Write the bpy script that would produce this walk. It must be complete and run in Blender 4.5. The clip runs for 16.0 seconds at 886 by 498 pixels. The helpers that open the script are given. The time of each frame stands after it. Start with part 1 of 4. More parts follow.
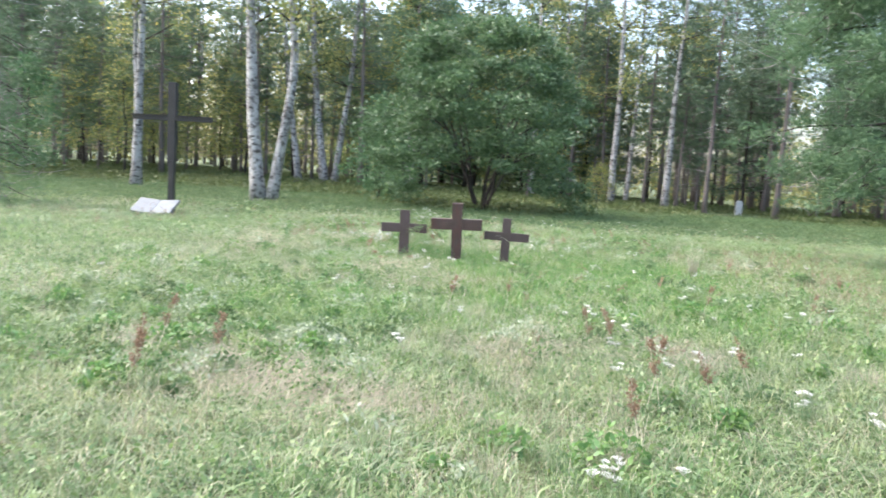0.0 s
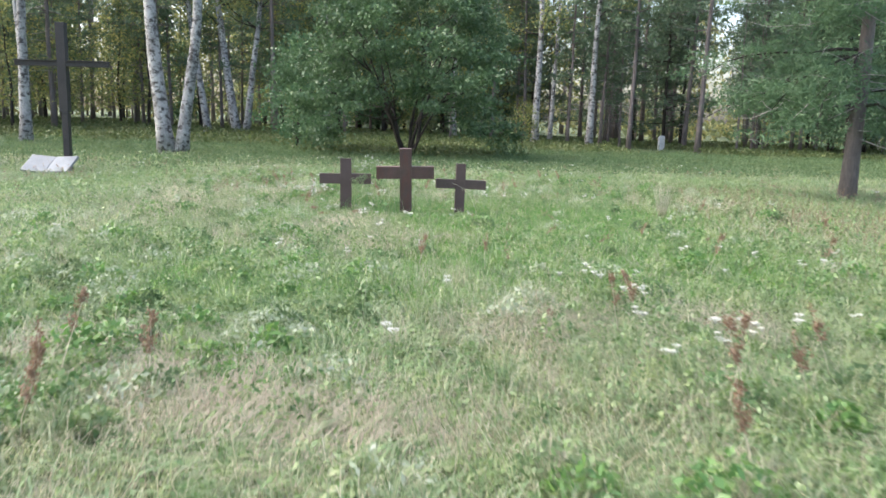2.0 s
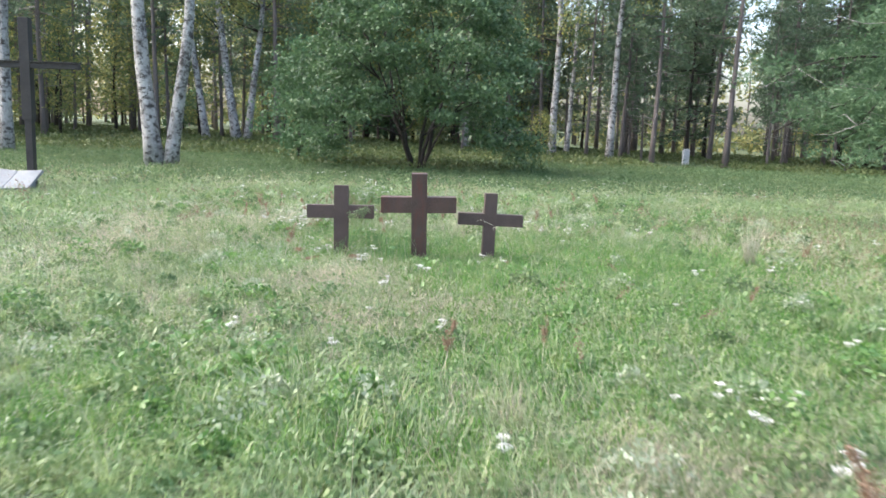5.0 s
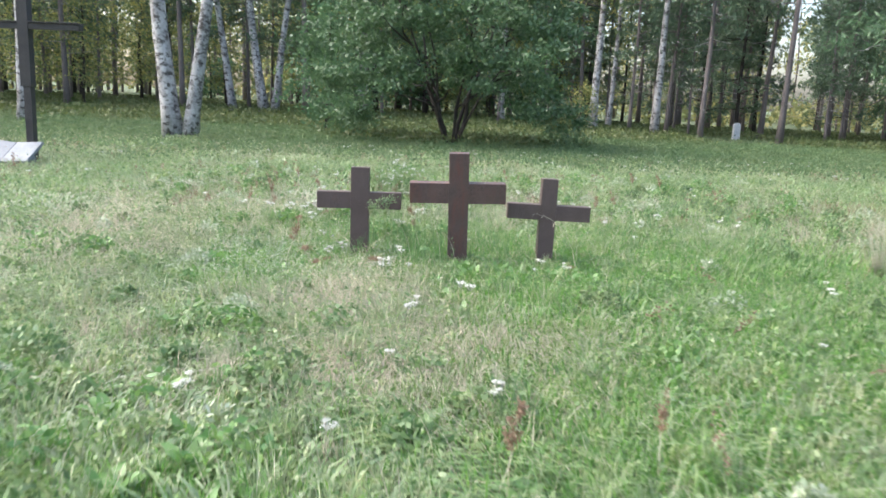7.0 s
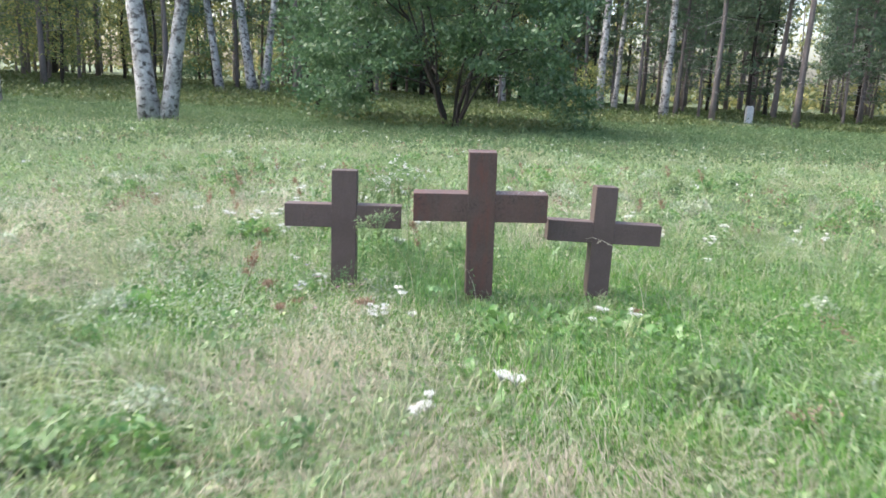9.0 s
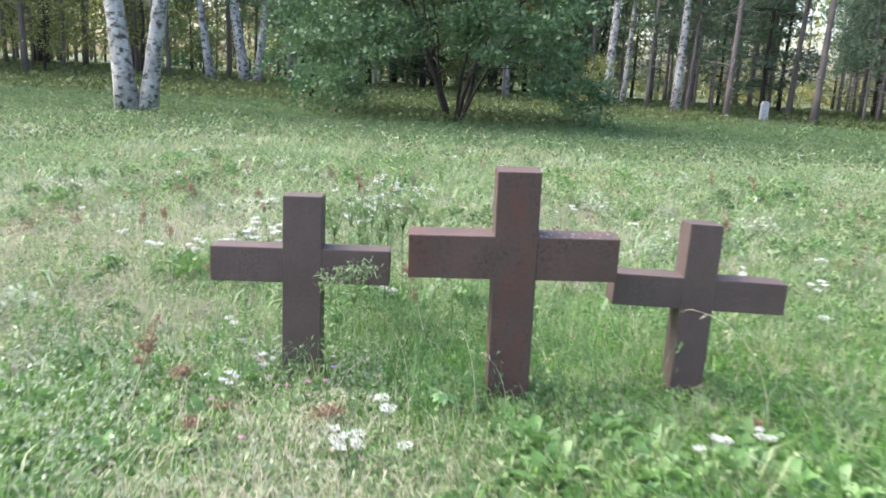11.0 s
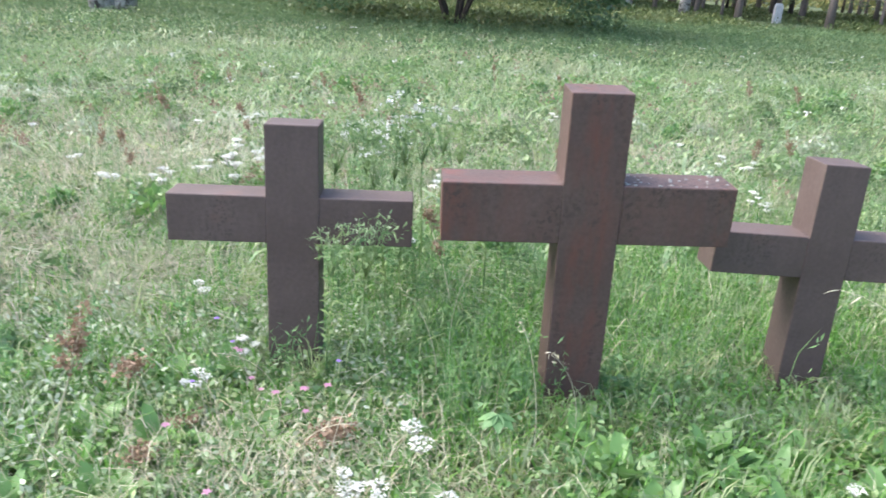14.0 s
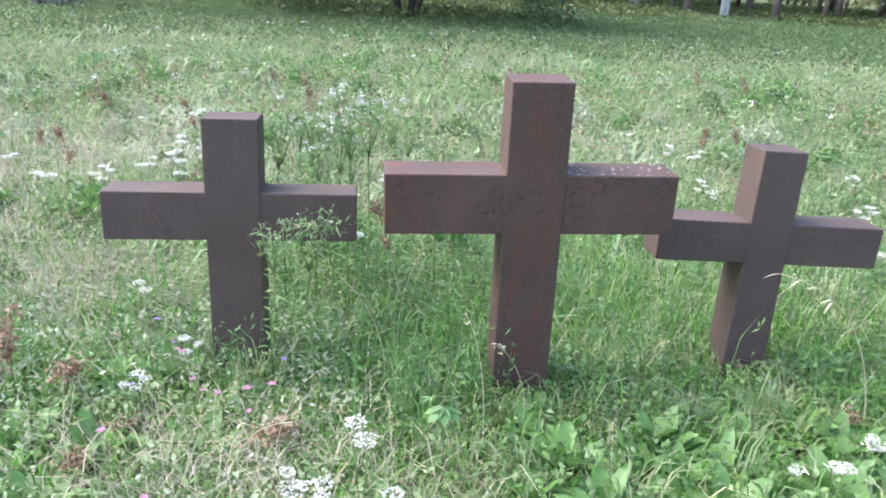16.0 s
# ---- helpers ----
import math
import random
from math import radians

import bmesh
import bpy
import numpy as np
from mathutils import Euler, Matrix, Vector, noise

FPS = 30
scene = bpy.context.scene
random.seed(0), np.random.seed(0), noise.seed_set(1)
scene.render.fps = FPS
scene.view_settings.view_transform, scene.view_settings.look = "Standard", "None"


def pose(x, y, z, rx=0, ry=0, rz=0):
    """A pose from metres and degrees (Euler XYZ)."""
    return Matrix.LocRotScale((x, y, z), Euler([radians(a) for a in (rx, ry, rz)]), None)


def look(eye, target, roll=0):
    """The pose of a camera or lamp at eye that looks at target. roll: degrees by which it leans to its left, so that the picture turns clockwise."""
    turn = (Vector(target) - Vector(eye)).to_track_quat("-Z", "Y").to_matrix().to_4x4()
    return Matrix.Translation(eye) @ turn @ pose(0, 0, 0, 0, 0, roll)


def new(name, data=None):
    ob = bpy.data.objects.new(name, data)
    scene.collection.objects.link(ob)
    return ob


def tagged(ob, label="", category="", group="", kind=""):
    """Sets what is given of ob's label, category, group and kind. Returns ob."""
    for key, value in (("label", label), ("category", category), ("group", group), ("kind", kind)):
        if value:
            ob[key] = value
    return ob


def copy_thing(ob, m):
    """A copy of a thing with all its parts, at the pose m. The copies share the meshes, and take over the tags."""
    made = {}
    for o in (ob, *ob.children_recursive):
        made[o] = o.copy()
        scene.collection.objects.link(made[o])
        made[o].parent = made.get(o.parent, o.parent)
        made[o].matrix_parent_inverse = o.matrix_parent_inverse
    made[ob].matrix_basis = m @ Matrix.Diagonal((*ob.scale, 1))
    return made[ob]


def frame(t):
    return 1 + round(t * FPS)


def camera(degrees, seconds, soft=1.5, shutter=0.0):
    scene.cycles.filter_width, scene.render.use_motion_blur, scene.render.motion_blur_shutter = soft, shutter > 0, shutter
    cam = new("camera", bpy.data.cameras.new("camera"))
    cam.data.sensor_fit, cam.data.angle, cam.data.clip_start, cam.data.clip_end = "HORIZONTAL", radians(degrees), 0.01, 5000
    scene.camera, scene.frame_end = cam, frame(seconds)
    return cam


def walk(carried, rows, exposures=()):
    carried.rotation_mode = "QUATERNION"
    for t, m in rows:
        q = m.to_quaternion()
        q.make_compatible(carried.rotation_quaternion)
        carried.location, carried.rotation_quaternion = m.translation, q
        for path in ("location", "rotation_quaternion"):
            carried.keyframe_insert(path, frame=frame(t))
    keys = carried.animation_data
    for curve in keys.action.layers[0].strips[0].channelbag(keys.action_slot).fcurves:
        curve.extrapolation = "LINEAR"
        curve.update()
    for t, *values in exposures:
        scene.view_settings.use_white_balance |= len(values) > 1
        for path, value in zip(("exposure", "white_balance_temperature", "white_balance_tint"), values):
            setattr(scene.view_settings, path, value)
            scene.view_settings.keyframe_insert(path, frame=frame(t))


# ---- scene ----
cam = camera(59.7, 16.0, soft=1.65, shutter=0.8)
PATH = [
    (0, (-0.022, 0.2, 1.505), (-0.162, 2.185, 1.303), 3.4),
    (0.5, (-0.164, 0.431, 1.487), (-0.216, 2.417, 1.256), 2.7),
    (1, (-0.334, 0.86, 1.446), (-0.353, 2.831, 1.108), 1.1),
    (1.5, (-0.485, 1.211, 1.42), (-0.443, 3.179, 1.068), 0.7),
    (2, (-0.634, 1.63, 1.437), (-0.554, 3.6, 1.102), 1.6),
    (2.5, (-0.667, 2.086, 1.489), (-0.615, 4.05, 1.114), 1.2),
    (3, (-0.747, 2.497, 1.482), (-0.663, 4.465, 1.134), 1.7),
    (3.5, (-0.726, 2.91, 1.473), (-0.621, 4.882, 1.154), 2.6),
    (4, (-0.737, 3.415, 1.545), (-0.659, 5.388, 1.228), 2.4),
    (4.2, (-0.747, 3.614, 1.551), (-0.672, 5.588, 1.239), 1.7),
    (6.3, (-0.717, 5.925, 1.439), (-0.704, 7.895, 1.094), 3.5),
    (6.5, (-0.713, 6.058, 1.451), (-0.723, 8.026, 1.095), 3.1),
    (7, (-0.822, 6.551, 1.455), (-0.839, 8.513, 1.069), 2.4),
    (7.5, (-0.881, 7.034, 1.440), (-0.882, 8.992, 1.034), 2.3),
    (8, (-0.939, 7.565, 1.446), (-0.947, 9.523, 1.039), 3.6),
    (8.5, (-1.002, 8.078, 1.451), (-1.007, 10.034, 1.034), 4.0),
    (9, (-0.996, 8.634, 1.409), (-1.000, 10.587, 0.979), 2.5),
    (9.2, (-0.985, 8.840, 1.413), (-0.982, 10.793, 0.979), 3.0),
    (11.3, (-1.122, 10.781, 1.332), (-1.122, 12.729, 0.878), 3.0),
    (11.5, (-1.181, 10.925, 1.389), (-1.157, 12.868, 0.916), 3.6),
    (12, (-1.204, 11.213, 1.382), (-1.192, 13.149, 0.881), 4.3),
    (12.5, (-1.212, 11.375, 1.349), (-1.291, 13.279, 0.743), 2.5),
    (13, (-1.254, 11.440, 1.315), (-1.337, 13.335, 0.681), 2.4),
    (13.5, (-1.255, 11.481, 1.266), (-1.289, 13.368, 0.604), 2.0),
    (14, (-1.241, 11.499, 1.251), (-1.212, 13.381, 0.575), 3.4),
    (14.5, (-1.230, 11.509, 1.252), (-1.161, 13.390, 0.576), 3.8),
    (15, (-1.225, 11.512, 1.247), (-1.148, 13.394, 0.573), 3.5),
    (15.5, (-1.207, 11.520, 1.243), (-1.111, 13.399, 0.565), 3.3),
    (16, (-1.193, 11.519, 1.239), (-1.059, 13.394, 0.556), 3.2),
]
EXPOSURES = [(0.0, 2.1, 6450, 10), (1.0, 2.0, 6450, 10), (2.0, 1.8, 6500, 10), (4.0, 1.87, 6450, 10), (8.5, 1.94, 6350, 10), (11.5, 2.03, 6280, 10), (13.0, 2.0, 6200, 10), (16.0, 1.98, 5980, 10)]
walk(cam, [(t, look(eye, target, roll)) for t, eye, target, roll in PATH], EXPOSURES)

# ---- world and sun: a bright, thinly clouded evening sky, the sun low behind the wood ----
SUN_UP, SUN_TURN = 52.0, -80.0
world = bpy.data.worlds.new("world")
scene.world = world
world.use_nodes = True
sky = world.node_tree.nodes.new("ShaderNodeTexSky")
sky.sky_type, sky.sun_disc = "NISHITA", False
sky.sun_elevation, sky.sun_rotation = radians(SUN_UP), radians(SUN_TURN)
sky.air_density, sky.dust_density, sky.ozone_density = 1.0, 4.0, 0.6
backing = world.node_tree.nodes["Background"]
backing.inputs["Strength"].default_value = 0.15
world.node_tree.links.new(sky.outputs[0], backing.inputs["Color"])
sun = new("sun", bpy.data.lights.new("sun", "SUN"))
sun.data.energy, sun.data.angle, sun.data.color = 1.35, radians(60), (1.0, 0.96, 0.90)
aim = Vector((math.sin(radians(SUN_TURN)) * math.cos(radians(SUN_UP)), math.cos(radians(SUN_TURN)) * math.cos(radians(SUN_UP)), math.sin(radians(SUN_UP))))
sun.matrix_world = look(aim * 80, (0, 0, 0))


# ---- materials ----
def material(name):
    m = bpy.data.materials.new(name)
    m.use_nodes = True
    return m, m.node_tree.nodes, m.node_tree.links, m.node_tree.nodes["Principled BSDF"]


def ramp(nodes, stops):
    r = nodes.new("ShaderNodeValToRGB")
    while len(r.color_ramp.elements) < len(stops):
        r.color_ramp.elements.new(0.5)
    for e, (at, colour) in zip(r.color_ramp.elements, stops):
        e.position, e.color = at, (*colour, 1)
    return r


def noise_node(nodes, links, scale, detail=4.0, stretch=None, rough=0.6):
    tex = nodes.new("ShaderNodeTexNoise")
    tex.inputs["Scale"].default_value, tex.inputs["Detail"].default_value, tex.inputs["Roughness"].default_value = scale, detail, rough
    co = nodes.new("ShaderNodeTexCoord")
    if stretch:
        mp = nodes.new("ShaderNodeMapping")
        mp.inputs["Scale"].default_value = stretch
        links.new(co.outputs["Object"], mp.inputs[0])
        links.new(mp.outputs[0], tex.inputs[0])
    else:
        links.new(co.outputs["Object"], tex.inputs[0])
    return tex


def mixed(nodes, links, a, b, factor, mode="MIX"):
    mx = nodes.new("ShaderNodeMix")
    mx.data_type, mx.blend_type = "RGBA", mode
    for socket, value in ((mx.inputs[0], factor), (mx.inputs[6], a), (mx.inputs[7], b)):
        if hasattr(value, "is_output"):
            links.new(value, socket)
        else:
            socket.default_value = value
    return mx.outputs[2]


def bump(nodes, links, shader, height, strength, distance):
    b = nodes.new("ShaderNodeBump")
    b.inputs["Strength"].default_value, b.inputs["Distance"].default_value = strength, distance
    links.new(height, b.inputs["Height"])
    links.new(b.outputs[0], shader.inputs["Normal"])


def leaf_material(name, colours, lucent=0.35, rough=0.55, patch=None, gloss=0.35):
    """Thin plant matter: colour by piece, softly drifting over the place, with light coming through."""
    m, nodes, links, p = material(name)
    geo = nodes.new("ShaderNodeNewGeometry")
    step = 1 / max(1, len(colours) - 1)
    r = ramp(nodes, [(i * step, c) for i, c in enumerate(colours)])
    links.new(geo.outputs["Random Per Island"], r.inputs[0])
    col = r.outputs[0]
    if patch:
        tex = nodes.new("ShaderNodeTexNoise")
        tex.inputs["Scale"].default_value, tex.inputs["Detail"].default_value = patch[1], 3.0
        links.new(geo.outputs["Position"], tex.inputs[0])
        f = ramp(nodes, [(0.4, (0, 0, 0)), (0.68, (patch[2],) * 3)])
        links.new(tex.outputs[0], f.inputs[0])
        col = mixed(nodes, links, col, (*patch[0], 1), f.outputs[0])
        tex = nodes.new("ShaderNodeTexNoise")
        tex.inputs["Scale"].default_value, tex.inputs["Detail"].default_value = patch[1] * 6, 2.0
        links.new(geo.outputs["Position"], tex.inputs[0])
        f = ramp(nodes, [(0.34, (0.46, 0.60, 0.50)), (0.50, (0.88, 0.92, 0.88)), (0.68, (1.08, 1.05, 0.86))])
        links.new(tex.outputs[0], f.inputs[0])
        col = mixed(nodes, links, col, f.outputs[0], 1.0, "MULTIPLY")
    links.new(col, p.inputs["Base Color"])
    p.inputs["Roughness"].default_value, p.inputs["Specular IOR Level"].default_value = rough, gloss
    t = nodes.new("ShaderNodeBsdfTranslucent")
    links.new(col, t.inputs[0])
    mx = nodes.new("ShaderNodeMixShader")
    mx.inputs[0].default_value = lucent
    links.new(p.outputs[0], mx.inputs[1])
    links.new(t.outputs[0], mx.inputs[2])
    links.new(mx.outputs[0], nodes["Material Output"].inputs[0])
    return m


def surface(name, dark, light, scale, rough=0.8, relief=0.3, depth=0.01, stretch=None, fine=None, spots=None, pits=None, grain=0.66, bands=None):
    """A solid surface: two tones in broad noise, a finer grain over it, relief, and stains of a third tone."""
    m, nodes, links, p = material(name)
    big = noise_node(nodes, links, scale, 5.0, stretch)
    r = ramp(nodes, [(0.32, dark), (0.68, light)])
    links.new(big.outputs[0], r.inputs[0])
    small = noise_node(nodes, links, fine or scale * 9, 4.0, stretch)
    g = ramp(nodes, [(0.3, (grain,) * 3), (0.7, (1.0,) * 3)])
    links.new(small.outputs[0], g.inputs[0])
    col = mixed(nodes, links, r.outputs[0], g.outputs[0], 1.0, "MULTIPLY")
    if spots:
        tex = noise_node(nodes, links, spots[1], 6.0, spots[4] if len(spots) > 4 else None)
        f = ramp(nodes, [(spots[2], (0, 0, 0)), (spots[3], (1, 1, 1))])
        links.new(tex.outputs[0], f.inputs[0])
        where = f.outputs[0]
        if bands:
            co, cut = nodes.new("ShaderNodeTexCoord"), nodes.new("ShaderNodeSeparateXYZ")
            shift = nodes.new("ShaderNodeMath")
            shift.inputs[1].default_value = 0.5
            links.new(co.outputs["Object"], cut.inputs[0])
            links.new(cut.outputs["X"], shift.inputs[0])
            across = ramp(nodes, [(at, (v,) * 3) for at, v in bands])
            links.new(shift.outputs[0], across.inputs[0])
            where = mixed(nodes, links, where, across.outputs[0], 1.0, "MULTIPLY")
        col = mixed(nodes, links, col, (*spots[0], 1), where)
    if pits:
        tex, where = noise_node(nodes, links, pits[1], 3.0), noise_node(nodes, links, pits[2], 3.0, (1.3, 1.3, 0.8))
        f, g = ramp(nodes, [(0.50, (0, 0, 0)), (0.60, (1, 1, 1))]), ramp(nodes, [(0.47, (0, 0, 0)), (0.60, (1, 1, 1))])
        links.new(tex.outputs[0], f.inputs[0])
        links.new(where.outputs[0], g.inputs[0])
        col = mixed(nodes, links, col, (*pits[0], 1), mixed(nodes, links, f.outputs[0], g.outputs[0], 1.0, "MULTIPLY"))
    links.new(col, p.inputs["Base Color"])
    p.inputs["Roughness"].default_value = rough
    p.inputs["Specular IOR Level"].default_value = 0.3
    bump(nodes, links, p, small.outputs[0], relief, depth)
    return m


M_GRASS = leaf_material("grass", [(0.13, 0.21, 0.085), (0.20, 0.30, 0.13), (0.27, 0.37, 0.17), (0.37, 0.43, 0.25)], lucent=0.42, rough=0.45, gloss=0.6, patch=((0.41, 0.385, 0.29), 0.55, 0.6))
M_LUSH = leaf_material("lush_grass", [(0.075, 0.19, 0.035), (0.115, 0.265, 0.05), (0.18, 0.345, 0.07)], lucent=0.45)
M_LONG = leaf_material("long_grass", [(0.11, 0.21, 0.065), (0.16, 0.28, 0.09), (0.22, 0.34, 0.13), (0.31, 0.39, 0.21)], lucent=0.4, rough=0.4, gloss=0.7, patch=((0.42, 0.42, 0.34), 0.9, 0.5))
M_YELLOWISH = leaf_material("yellow_green_leaves", [(0.17, 0.28, 0.055), (0.23, 0.34, 0.07), (0.29, 0.39, 0.09)], lucent=0.45, gloss=0.5)
M_STRAW = leaf_material("straw", [(0.36, 0.32, 0.21), (0.46, 0.43, 0.31), (0.55, 0.52, 0.41), (0.30, 0.25, 0.17)], lucent=0.3)
M_BRIGHT = leaf_material("fresh_herbs", [(0.085, 0.19, 0.06), (0.13, 0.26, 0.09), (0.21, 0.35, 0.14)], gloss=0.5, patch=((0.28, 0.36, 0.20), 1.5, 0.5))
M_PALE = leaf_material("pale_herbs", [(0.25, 0.32, 0.185), (0.34, 0.40, 0.275), (0.45, 0.49, 0.385)], lucent=0.35, gloss=0.6)
M_FRESH = leaf_material("fresh_needles", [(0.07, 0.135, 0.07), (0.10, 0.175, 0.09), (0.135, 0.215, 0.11)], lucent=0.35)
M_BROWN = leaf_material("brown_grass", [(0.17, 0.12, 0.08), (0.25, 0.18, 0.12), (0.31, 0.25, 0.17)], lucent=0.3)
M_HAIR = leaf_material("hair_grass", [(0.36, 0.31, 0.24), (0.45, 0.40, 0.33), (0.40, 0.37, 0.28)], lucent=0.4)
M_HERB = leaf_material("herb_leaves", [(0.105, 0.185, 0.065), (0.16, 0.255, 0.095), (0.225, 0.325, 0.145), (0.33, 0.40, 0.235)], lucent=0.4, rough=0.48, gloss=0.5, patch=((0.30, 0.36, 0.22), 0.8, 0.35))
M_BROAD = leaf_material("broad_leaves", [(0.085, 0.185, 0.058), (0.125, 0.25, 0.072), (0.19, 0.31, 0.085)], gloss=0.6, rough=0.42)
M_PETAL = leaf_material("white_petals", [(0.46, 0.47, 0.43), (0.64, 0.64, 0.61)], lucent=0.25)
M_BUD = leaf_material("pale_buds", [(0.20, 0.30, 0.13), (0.32, 0.40, 0.22), (0.52, 0.54, 0.42)])
M_PINK = leaf_material("pink_petals", [(0.28, 0.13, 0.20), (0.38, 0.21, 0.30)], lucent=0.3)
M_VIOLET = leaf_material("violet_petals", [(0.22, 0.13, 0.45), (0.30, 0.20, 0.55)], lucent=0.3)
M_SORREL = leaf_material("sorrel_seed", [(0.17, 0.115, 0.08), (0.24, 0.17, 0.12), (0.32, 0.25, 0.185)], lucent=0.3)
M_RUSTSORREL = leaf_material("rusty_sorrel_seed", [(0.19, 0.12, 0.08), (0.265, 0.172, 0.115), (0.335, 0.245, 0.17)], lucent=0.3)
M_DEADHEAD = leaf_material("dead_flower", [(0.17, 0.11, 0.07), (0.26, 0.175, 0.115), (0.34, 0.25, 0.17)], lucent=0.2)
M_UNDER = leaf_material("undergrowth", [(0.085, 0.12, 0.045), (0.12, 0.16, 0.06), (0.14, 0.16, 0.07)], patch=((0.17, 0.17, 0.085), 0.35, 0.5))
# darker than the meadow grass, to stand for the trees' shade
M_SHADEGRASS = leaf_material("edge_shade_grass", [(0.10, 0.17, 0.08), (0.14, 0.215, 0.105), (0.195, 0.265, 0.14)], lucent=0.4, patch=((0.24, 0.245, 0.15), 0.3, 0.6))
# own green of the dark clumps; shade tone on the herbs by the wood
M_EDGE = leaf_material("dark_and_shade_herbs", [(0.105, 0.17, 0.08), (0.125, 0.195, 0.09), (0.15, 0.222, 0.108)], patch=((0.18, 0.205, 0.105), 0.4, 0.5))
M_SHRUB = leaf_material("shrub_leaves", [(0.06, 0.115, 0.05), (0.088, 0.16, 0.07), (0.145, 0.225, 0.105)], rough=0.45, gloss=0.5)
M_BIRCHLEAF = leaf_material("birch_leaves", [(0.12, 0.17, 0.075), (0.16, 0.215, 0.085), (0.24, 0.26, 0.10), (0.42, 0.38, 0.12)], lucent=0.5)
M_YOUNG = leaf_material("young_leaves", [(0.06, 0.13, 0.065), (0.085, 0.165, 0.08), (0.12, 0.20, 0.095)], lucent=0.4)
M_NEEDLE = leaf_material("pine_needles", [(0.075, 0.12, 0.075), (0.105, 0.16, 0.095), (0.145, 0.20, 0.115)], lucent=0.35)
# pale yellow tones put in for a sunlit clearing behind the wood
M_FARLEAF = leaf_material("sun_toned_far_leaves", [(0.14, 0.18, 0.085), (0.22, 0.24, 0.10), (0.37, 0.33, 0.13)], lucent=0.5)
M_BIRCH = surface("birch_bark", (0.27, 0.26, 0.255), (0.56, 0.55, 0.54), 1.1, 0.7, 0.6, 0.012, (1.6, 1.6, 1.0), 8, ((0.06, 0.054, 0.05), 1.8, 0.50, 0.61, (2.2, 2.2, 2.9)), ((0.09, 0.082, 0.078), 7, 0.8))
M_PINEBARK = surface("pine_bark", (0.125, 0.11, 0.106), (0.22, 0.183, 0.172), 2.5, 0.9, 0.9, 0.02, (1, 1, 0.25))
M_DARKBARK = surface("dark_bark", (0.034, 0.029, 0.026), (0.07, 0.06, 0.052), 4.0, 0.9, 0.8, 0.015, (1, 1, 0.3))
M_TWIG = surface("grey_twigs", (0.24, 0.23, 0.225), (0.38, 0.36, 0.345), 5.0)
M_RUST = surface("rusted_steel", (0.080, 0.057, 0.052), (0.112, 0.082, 0.075), 3.0, 0.58, 0.4, 0.002, None, 70, ((0.13, 0.065, 0.050), 3.2, 0.58, 0.80), ((0.064, 0.047, 0.043), 80, 3.0), 0.80)
M_RUSTRED = surface("red_rusted_steel", (0.080, 0.054, 0.048), (0.118, 0.080, 0.071), 3.0, 0.58, 0.45, 0.002, None, 70, ((0.120, 0.047, 0.036), 2.4, 0.43, 0.64, (6.0, 6.0, 1.6)), ((0.060, 0.041, 0.036), 50, 4.0), 0.74, [(0.05, 1.0), (0.13, 0.35), (0.42, 0.2), (0.47, 0.8), (0.54, 0.7), (0.58, 0.2), (0.84, 0.25), (0.93, 0.9)])
M_DARKSTEEL = surface("dark_painted_steel", (0.048, 0.044, 0.044), (0.072, 0.064, 0.062), 3.0, 0.5, 0.2, 0.002, None, 40)
M_LICHEN = surface("lichen", (0.26, 0.265, 0.24), (0.42, 0.42, 0.39), 20.0)
M_STONE = surface("pale_stone", (0.20, 0.225, 0.25), (0.28, 0.305, 0.33), 2.0, 0.6, 0.2, 0.004, None, 30, ((0.17, 0.17, 0.165), 3.0, 0.55, 0.72))
M_LIME = surface("limewashed_post", (0.46, 0.48, 0.50), (0.64, 0.65, 0.66), 4.0, 0.8, 0.3, 0.004, None, 30, ((0.30, 0.29, 0.26), 5.0, 0.6, 0.7))
M_GROUND = surface("meadow_soil", (0.070, 0.10, 0.045), (0.13, 0.165, 0.082), 0.6, 0.95, 0.6, 0.03, None, 14, ((0.19, 0.18, 0.11), 0.35, 0.52, 0.72))


# ---- mesh helpers ----
rng = np.random.default_rng(7)


def ground_z(x, y):
    """Height of the meadow: level at the crosses, a faint hollow before the wood, rising again under the trees."""
    x, y = np.asarray(x, float), np.asarray(y, float)

    def ease(a, b):
        k = np.clip((y - a) / (b - a), 0, 1)
        return k * k * (3 - 2 * k)
    rise = np.clip(0.28 - 0.0135 * x, 0.0, 0.6)
    z = -0.15 - 0.22 * ease(16, 34) + ease(41, 56) * rise
    z = z - 0.17 * np.exp(-((x + 11) / 5) ** 2 - ((y - 23.8) / 5) ** 2)
    return z + 0.025 * np.sin(x * 1.3 + 0.4 * y) * np.sin(y * 0.9 - 0.3 * x) + 0.012 * np.sin(3.1 * x + 1.0) * np.sin(2.7 * y)


def mesh(name, verts, faces):
    """A mesh from arrays: faces all of one number of corners."""
    verts, faces = np.asarray(verts, np.float32), np.asarray(faces, np.int32)
    me = bpy.data.meshes.new(name)
    me.vertices.add(len(verts))
    me.vertices.foreach_set("co", verts.ravel())
    n = faces.shape[1]
    me.loops.add(faces.size)
    me.loops.foreach_set("vertex_index", faces.ravel())
    me.polygons.add(len(faces))
    me.polygons.foreach_set("loop_start", np.arange(0, faces.size, n, dtype=np.int32))
    me.update(calc_edges=True)
    return me


def joined(pieces):
    verts, faces, at = [], [], 0
    for v, f in pieces:
        verts.append(v)
        faces.append(np.asarray(f) + at)
        at += len(v)
    return np.concatenate(verts), np.concatenate(faces)


